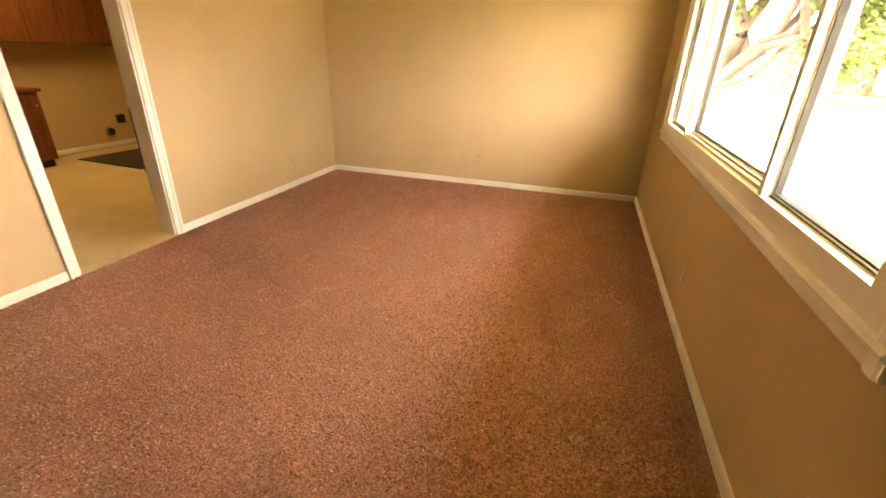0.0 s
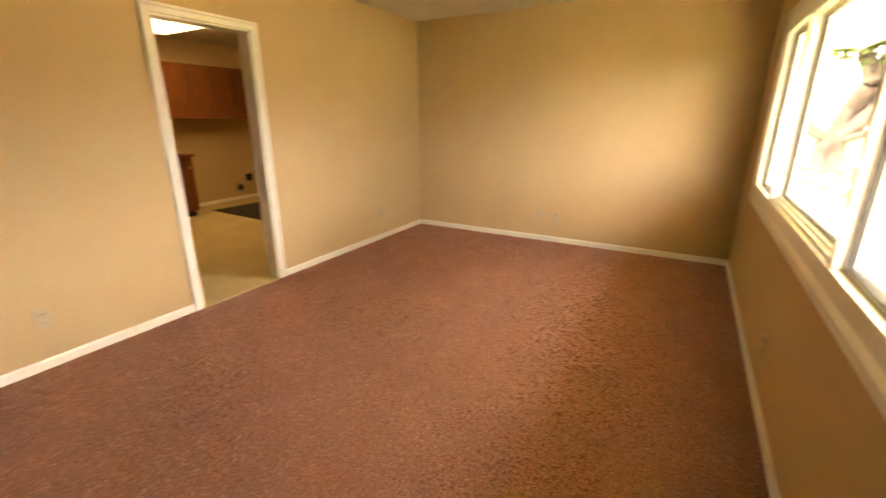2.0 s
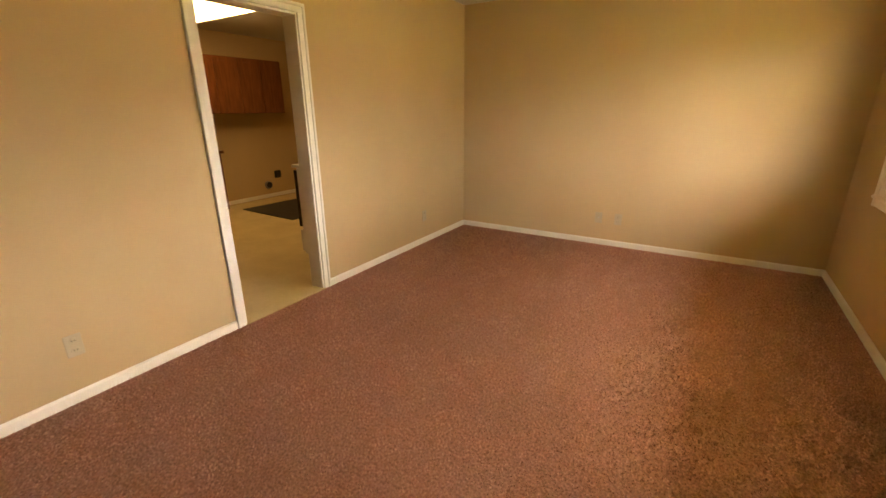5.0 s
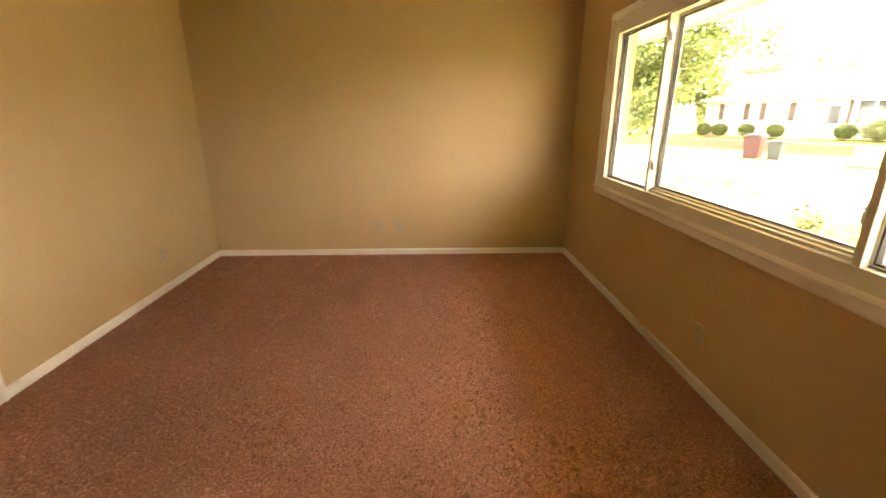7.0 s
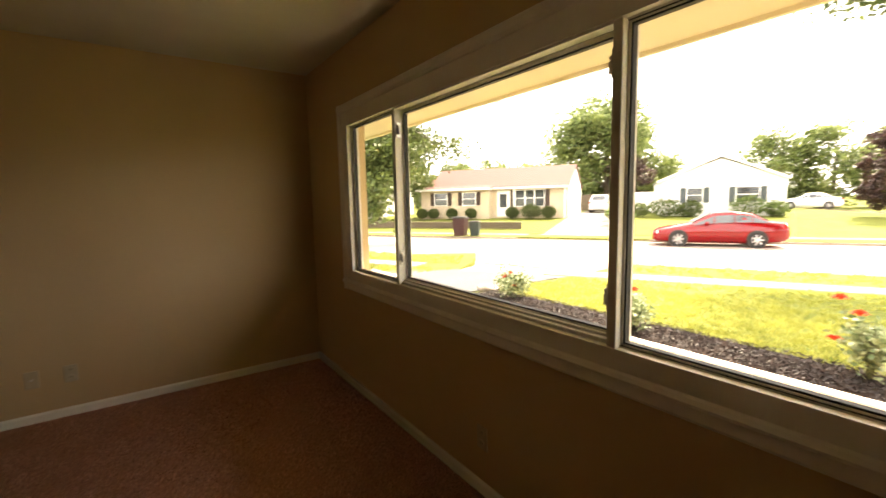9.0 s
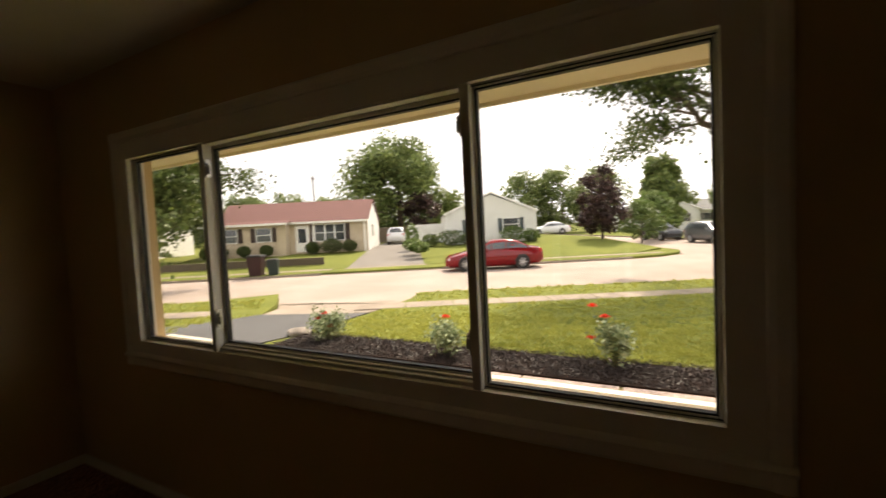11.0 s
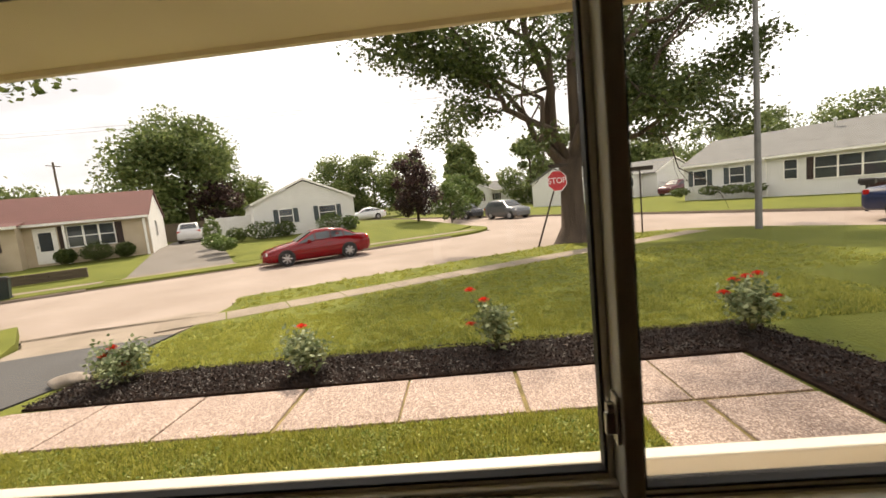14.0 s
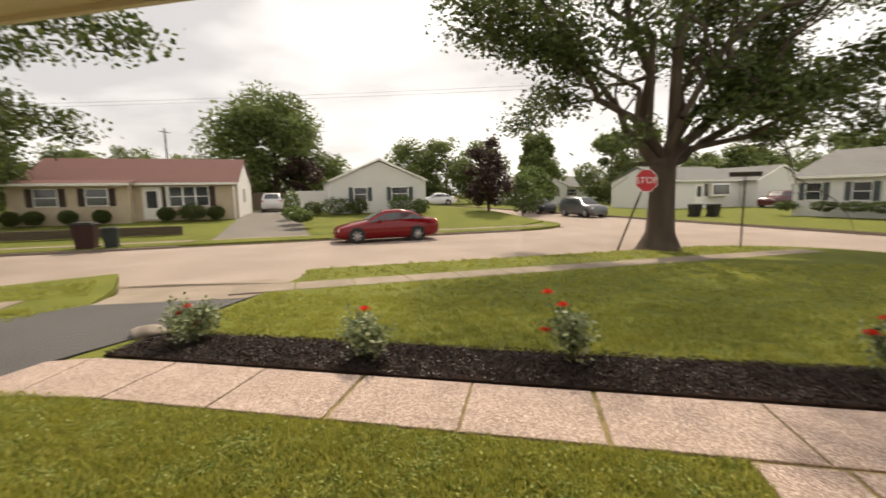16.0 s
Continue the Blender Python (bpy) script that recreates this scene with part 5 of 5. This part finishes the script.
# ---------------------------------------------------------------- vehicles
def car(name, label, paint, m, L=4.8, W=1.8, st=None, wb=(0.95, 3.72), wr=0.33):
    """st: stations along the length (front is x = 0): x, sill z, belt z, half width, top z, half width at the top."""
    c = thing(name, label, "car", m)
    bm = bmesh.new()
    rings = []
    for x, zs, zb, hw, zt, ht in st:
        half = [(hw * 0.86, zs), (hw * 0.98, zs + 0.1), (hw, (zs + zb) / 2 + 0.05), (hw * 0.97, zb), (ht, zt - 0.05), (ht * 0.82, zt)]
        ring = [(x, y, z) for y, z in half] + [(x, -y, z) for y, z in half[::-1]]
        rings.append([bm.verts.new(p) for p in ring])
    for a, b in zip(rings, rings[1:]):
        for i in range(12):
            bm.faces.new((a[i], a[(i + 1) % 12], b[(i + 1) % 12], b[i]))
    bm.faces.new(rings[0])
    bm.faces.new(rings[-1][::-1])
    bmesh.ops.recalc_face_normals(bm, faces=bm.faces)
    part("body", bm, paint, c, smooth=True)
    cab = [i for i, s in enumerate(st) if s[4] - s[2] > 0.3]
    i0, i1 = cab[0], cab[-1]

    def side(i, f, sg):
        x, zs, zb, hw, zt, ht = st[i]
        y = hw * 0.97 + (ht - hw * 0.97) * f
        return Vector((x, sg * (y + 0.028), zb + (zt - 0.05 - zb) * f))
    for sg in (1, -1):
        for i in range(i0 - 1, i1 + 1):
            if i + 1 >= len(st) or i < 0:
                continue
            a0, a1 = (0.12, 0.86) if i >= i0 else (0.12, 0.2)
            b0, b1 = (0.12, 0.86) if i + 1 <= i1 else (0.12, 0.2)
            q = [side(i, a0, sg), side(i + 1, b0, sg), side(i + 1, b1, sg), side(i, a1, sg)]
            mid_ = sum(q, Vector()) / 4
            q = [mid_ + (v - mid_) * 0.93 for v in q]
            bm = bmesh.new()
            vs = [bm.verts.new(v) for v in q] + [bm.verts.new(v - Vector((0, sg * 0.02, 0))) for v in q]
            bm.faces.new(vs[:4])
            for k in range(4):
                bm.faces.new((vs[k], vs[4 + k], vs[4 + (k + 1) % 4], vs[(k + 1) % 4]))
            bmesh.ops.recalc_face_normals(bm, faces=bm.faces)
            part("side_window", bm, M_PANE, c)
    for nm, i, j, dx in (("windscreen", i0 - 1, i0, -0.02), ("rear_window", i1 + 1, i1, 0.02)):
        if 0 <= i < len(st):
            A, Z = st[i], st[j]
            bm = bmesh.new()
            lo, hi = Vector((A[0], 0, A[4])), Vector((Z[0], 0, Z[4]))
            q = []
            for f, wv in ((0.1, A[5] * 0.85), (0.9, Z[5] * 0.80)):
                p = lo.lerp(hi, f)
                q.append((Vector((p.x + dx, -wv, p.z + 0.02)), Vector((p.x + dx, wv, p.z + 0.02))))
            vs = [bm.verts.new(v) for v in (q[0][0], q[0][1], q[1][1], q[1][0])]
            bm.faces.new(vs)
            r = bmesh.ops.extrude_face_region(bm, geom=bm.faces[:])
            bmesh.ops.translate(bm, vec=(0, 0, -0.02), verts=[v for v in r["geom"] if isinstance(v, bmesh.types.BMVert)])
            bmesh.ops.recalc_face_normals(bm, faces=bm.faces)
            part(nm, bm, M_PANE, c)
    for x in wb:
        for sg in (1, -1):
            y = sg * (W / 2 - 0.11)
            bm = bmesh.new()
            tube(bm, (x, sg * (W / 2 - 0.25), wr + 0.02), (x, sg * (W / 2 + 0.004), wr + 0.02), wr + 0.035, wr + 0.035, 24)
            part("wheel_arch", bm, M_DARK, c)
            bm = bmesh.new()
            tube(bm, (x, y - sg * 0.1, wr), (x, y + sg * 0.125, wr), wr, wr, 26)
            wl_ = part("wheel", bm, M_TYRE, c)
            bm = bmesh.new()
            for k in range(7):
                a = k * 0.8976
                tube(bm, (x, y + sg * 0.130, wr), (x + math.cos(a) * wr * 0.66, y + sg * 0.125, wr + math.sin(a) * wr * 0.66), 0.042, 0.036, 6)
            bmesh.ops.create_cone(bm, cap_ends=False, segments=24, radius1=wr * 0.68, radius2=wr * 0.62, depth=0.05, matrix=Matrix.Translation((x, y + sg * 0.125, wr)) @ Matrix.Rotation(radians(90), 4, "X"))
            part("rim", bm, M_RIM, wl_)
    f, r = st[1], st[-2]
    for sg in (1, -1):
        part("headlight", B(f[0] - 0.06, sg * f[3] * 0.98 - 0.17 * sg - 0.17, f[2] - 0.16, f[0] + 0.16, sg * f[3] * 0.98 - 0.17 * sg + 0.17, f[2] - 0.02, bev=0.03), M_LAMPW, c)
        part("tail_light", B(r[0] - 0.1, sg * r[3] * 0.98 - 0.13 * sg - 0.14, r[2] - 0.2, r[0] + 0.09, sg * r[3] * 0.98 - 0.13 * sg + 0.14, r[2] - 0.02, bev=0.03), M_LAMPR, c)
        part("mirror", B(st[i0][0] - 0.35, sg * (W / 2 + 0.02) - 0.07, st[i0][2] + 0.0, st[i0][0] - 0.22, sg * (W / 2 + 0.02) + 0.09, st[i0][2] + 0.13, bev=0.03), paint, c)
    part("bumper", B(-0.03, -W * 0.38, 0.26, 0.08, W * 0.38, 0.44, bev=0.03), paint, c)
    return c


SEDAN = ((0.0, 0.30, 0.56, 0.62, 0.60, 0.55), (0.18, 0.22, 0.68, 0.80, 0.72, 0.70), (0.9, 0.20, 0.82, 0.89, 0.88, 0.74), (1.42, 0.19, 0.90, 0.90, 0.97, 0.74), (2.25, 0.19, 0.93, 0.90, 1.42, 0.60), (2.95, 0.19, 0.95, 0.90, 1.46, 0.60), (3.55, 0.19, 0.97, 0.90, 1.38, 0.58), (4.15, 0.21, 0.99, 0.88, 1.07, 0.70), (4.62, 0.26, 0.98, 0.80, 1.02, 0.68), (4.80, 0.34, 0.80, 0.68, 0.84, 0.58))
SUVST = ((0.0, 0.36, 0.70, 0.68, 0.74, 0.60), (0.16, 0.28, 0.88, 0.84, 0.94, 0.74), (0.9, 0.26, 1.00, 0.91, 1.06, 0.78), (1.25, 0.25, 1.03, 0.92, 1.10, 0.78), (1.95, 0.25, 1.05, 0.92, 1.62, 0.66), (3.2, 0.25, 1.06, 0.92, 1.68, 0.68), (4.15, 0.26, 1.08, 0.91, 1.62, 0.66), (4.5, 0.30, 1.06, 0.86, 1.14, 0.74), (4.6, 0.40, 0.90, 0.80, 0.96, 0.70))


def car_at(d, s, z, heading=0.0):
    """heading 0: the front points along the street towards -s."""
    x, y = ds(d, s)
    return pose(x, y, z, 0, 0, math.degrees(math.atan2(E1.y, E1.x)) + heading)


car("red_car", "shiny red four-door sedan parked at the kerb", M_REDCAR, car_at(18.5, 3.3, ROAD_Z), st=SEDAN)
car("white_suv", "silver-white small car parked up the driveway", M_WHITECAR, car_at(43.5, -0.6, 0.075, -90), st=SUVST, wb=(0.85, 3.6), wr=0.35)
car("maroon_suv", "dark maroon car in the far driveway", M_MAROON, car_at(29.0, 45.5, -0.5, 0), st=SUVST, wb=(0.85, 3.6), wr=0.35)
car("grey_car", "grey estate car parked down the cross street", M_GREYCAR, car_at(27.0, 24.6, ROAD_Z, 92), st=SUVST, wb=(0.85, 3.6), wr=0.35)
car("dark_car", "black pickup-sized car parked down the cross street", M_DARKCAR, car_at(34.5, 24.7, ROAD_Z, 92), st=SUVST, wb=(0.85, 3.6), wr=0.35)
car("white_car", "white car parked beside the white house", M_WHITECAR, car_at(47.0, 14.5, 0.07, 0), st=SEDAN)
PICKUP = ((0.0, 0.42, 0.80, 0.70, 0.84, 0.60), (0.18, 0.34, 0.98, 0.90, 1.04, 0.80), (1.10, 0.32, 1.06, 0.95, 1.12, 0.82), (1.50, 0.32, 1.08, 0.95, 1.16, 0.82), (2.10, 0.32, 1.10, 0.95, 1.72, 0.70), (2.90, 0.32, 1.10, 0.95, 1.76, 0.70), (3.30, 0.32, 1.10, 0.95, 1.72, 0.70), (3.42, 0.32, 1.10, 0.95, 1.14, 0.86), (5.20, 0.36, 1.10, 0.95, 1.13, 0.88), (5.32, 0.44, 1.04, 0.92, 1.08, 0.84))
car("pickup_truck", "dark blue pickup truck parked on the cross street", M_BLUECAR, car_at(-0.7, 22.6, ROAD_Z, 90), W=1.9, st=PICKUP, wb=(1.0, 4.3), wr=0.38)


# ---------------------------------------------------------------- street things
def wheelie_bin(m, label, material, h=1.08, w=0.58):
    b = thing("wheelie_bin", label, "bin", m)
    bm = bmesh.new()
    vs = box(bm, -w / 2, -w / 2, 0.04, w / 2, w / 2, h * 0.9)
    for v in bm.verts:
        if v.co.z < 0.1:
            v.co.x *= 0.78
            v.co.y *= 0.78
    bmesh.ops.bevel(bm, geom=bm.edges[:], offset=0.025, segments=2, affect="EDGES")
    part("body", bm, material, b)
    bm = bmesh.new()
    box(bm, -w / 2 - 0.03, -w / 2 - 0.04, h * 0.9, w / 2 + 0.03, w / 2 + 0.03, h * 0.95, 0.015)
    box(bm, -w / 2 + 0.04, -w / 2 + 0.02, h * 0.94, w / 2 - 0.04, w / 2 - 0.04, h, 0.025)
    part("lid", bm, M_DARK, b)
    bm = bmesh.new()
    tube(bm, (-w * 0.35, w / 2 + 0.07, h * 0.88), (w * 0.35, w / 2 + 0.07, h * 0.88), 0.018)
    part("handle", bm, M_DARK, b)
    for sx in (-1, 1):
        bm = bmesh.new()
        tube(bm, (sx * w * 0.36, w * 0.38, 0.10), (sx * w * 0.46, w * 0.38, 0.10), 0.10, 0.10, 16)
        part("wheel", bm, M_TYRE, b)
    return b


face = math.degrees(math.atan2(E1.y, E1.x))
wheelie_bin(pose(14.15, 15.6, ROAD_Z, 0, 0, face), "maroon wheeled rubbish bin at the kerb", M_BINR, 1.22, 0.74)
wheelie_bin(pose(14.6, 14.85, ROAD_Z, 0, 0, face + 8), "small dark green wheeled bin at the kerb", M_BING, 0.98, 0.55)
for l, f in ((18.4, 31.0), (19.5, 30.6)):
    wheelie_bin(pose(*at_view(l, f, -0.56), 0, 0, face), "dark wheeled bin on the far corner", M_DARK, 0.95, 0.7)
x5, y5 = ds(5.6, 26.9)
wheelie_bin(pose(x5, y5, -0.55, 0, 0, face + 90), "dark maroon wheeled bin by the cross street", M_BINR, 1.1, 0.8)

# mailbox across the cross street
mb = thing("mailbox", "black kerbside mailbox on a dark post", "mailbox", pose(17.2, -19.2, -0.57, 0, 0, face + 90))
part("post", B(-0.05, -0.05, -0.2, 0.05, 0.05, 1.0, bev=0.008), M_DARK, mb)
bm = bmesh.new()
side_prism(bm, [(-0.11, 1.0), (0.11, 1.0), (0.11, 1.12), (0.08, 1.19), (0.0, 1.22), (-0.08, 1.19), (-0.11, 1.12)], -0.26, 0.26)
part("box", bm, M_DARK, mb)
part("arm", B(-0.22, -0.03, 0.93, 0.22, 0.03, 0.998), M_DARK, mb)

# leaning stop sign
sign = thing("stop_sign", "red octagonal stop sign on a leaning post", "road sign", pose(14.90, -5.42, -0.58))
bm = bmesh.new()
foot, head = Vector((0, 0, -0.2)), Vector((0.12, -0.98, 2.55))
tube(bm, foot, head, 0.035, 0.03, 8)
part("post", bm, M_RUST, sign)
ctr = Vector((0.02, -0.90, 2.33))
tilt = Matrix.Translation(ctr) @ pose(0, 0, 0, 0, 6, 12)
bm = bmesh.new()
bmesh.ops.create_cone(bm, cap_ends=True, segments=8, radius1=0.40, radius2=0.40, depth=0.012, matrix=tilt @ Matrix.Rotation(radians(-90), 4, "Y") @ Matrix.Rotation(radians(22.5), 4, "Z"))
pl = part("panel", bm, M_SIGNW, sign, "white border of the sign")
bm = bmesh.new()
bmesh.ops.create_cone(bm, cap_ends=True, segments=8, radius1=0.375, radius2=0.375, depth=0.012, matrix=tilt @ Matrix.Translation((-0.004, 0, 0)) @ Matrix.Rotation(radians(-90), 4, "Y") @ Matrix.Rotation(radians(22.5), 4, "Z"))
part("face", bm, M_SIGNR, pl)
tx = bpy.data.curves.new("lettering", "FONT")
tx.body, tx.size, tx.align_x, tx.align_y, tx.extrude = "STOP", 0.30, "CENTER", "CENTER", 0.002
tx.materials.append(M_SIGNW)
to = new("lettering", tx)
to.parent = sign
to.matrix_basis = tilt @ Matrix.Translation((-0.013, 0, 0)) @ pose(0, 0, 0, 90, 0, -90)
part("street_plate", B(-0.01, -1.32, 2.80, 0.01, -0.62, 2.93), M_RUST, sign, "dark street name plate")
# street name post
sp = thing("street_name_post", "thin dark post with a street name plate", "road sign", pose(16.1, -9.75, -0.62))
bm = bmesh.new()
tube(bm, (0, 0, -0.2), (0, 0, 2.6), 0.03, 0.03, 8)
part("post", bm, M_RUST, sp)
part("plate", B(-0.012, -0.5, 2.46, 0.012, 0.5, 2.62), M_RUST, sp)
# tall street light pole
pl_ = thing("street_lamp", "tall grey metal street lamp pole", "street lamp", pose(14.1, -12.8, -0.62))
bm = bmesh.new()
tube(bm, (0, 0, -0.2), (0, 0, 8.5), 0.11, 0.07, 12)
part("pole", bm, M_POLE, pl_)
bm = bmesh.new()
tube(bm, (0, 0, 8.4), (1.6, 0.9, 8.8), 0.04, 0.035, 8)
part("arm", bm, M_POLE, pl_)
part("lamp_head", B(1.4, 0.75, 8.70, 2.0, 1.05, 8.85, bev=0.04), M_POLE, pl_)
# utility pole behind the red roof and the wires
up = thing("utility_pole", "thin wooden utility pole behind the roofs", "pole", pose(*at_view(-35.6, 56.5, 0.0)))
bm = bmesh.new()
tube(bm, (0, 0, -0.3), (0, 0, 10.4), 0.14, 0.10, 8)
part("pole", bm, M_TIMBER, up)
part("crossarm", B(-0.9, -0.06, 9.9, 0.9, 0.06, 9.98), M_TIMBER, up)
wr_ = thing("overhead_wire", "thin dark overhead wires across the sky", "cable")
for z in (13.3, 13.7):
    bm = bmesh.new()
    a, b = Vector(at_view(-60, 52, z - 1.0)), Vector(at_view(60, 48, z + 1.2))
    prev = a
    for k in range(1, 17):
        f = k / 16
        c = a.lerp(b, f) - Vector((0, 0, 4.0 * f * (1 - f) * 0.7))
        tube(bm, prev, c, 0.012, 0.012, 4, cap=False)
        prev = c
    part("strand", bm, M_DARK, wr_)

# timber retaining wall before the brick house: stacked sleepers
tw = thing("retaining_wall", "low wall of weathered timber sleepers", "wall", frame_at(23.6, -20.0, -0.42))
for r_ in range(3):
    for k in range(7):
        x0 = k * 2.3 + (0.8 if r_ % 2 else 0)
        if x0 < 15.5:
            part("sleeper", B(x0, 0.0, r_ * 0.15, min(x0 + 2.28, 16.0), 0.16, r_ * 0.15 + 0.142, bev=0.01), M_TIMBER, tw)
# white fence between the houses
fn = thing("fence", "white panel fence between two houses", "fence", frame_at(37.0, 0.8, 0.06))
for k in range(4):
    part("post", B(k * 1.08 - 0.05, -0.06, -0.2, k * 1.08 + 0.05, 0.06, 1.9), M_FENCE, fn)
for k in range(3):
    for j in range(7):
        x = 0.05 + k * 1.08 + j * 0.14
        part("slat", B(x, -0.02, 0.05, x + 0.134, 0.015, 1.8), M_FENCE, fn)
gt = thing("fence_gate", "grey wooden fence across the drive's end", "fence", frame_at(47.0, -3.5, 0.06))
for j in range(24):
    part("board", B(j * 0.22, -0.02, 0.05, j * 0.22 + 0.21, 0.015, 1.8), M_TIMBER, gt)
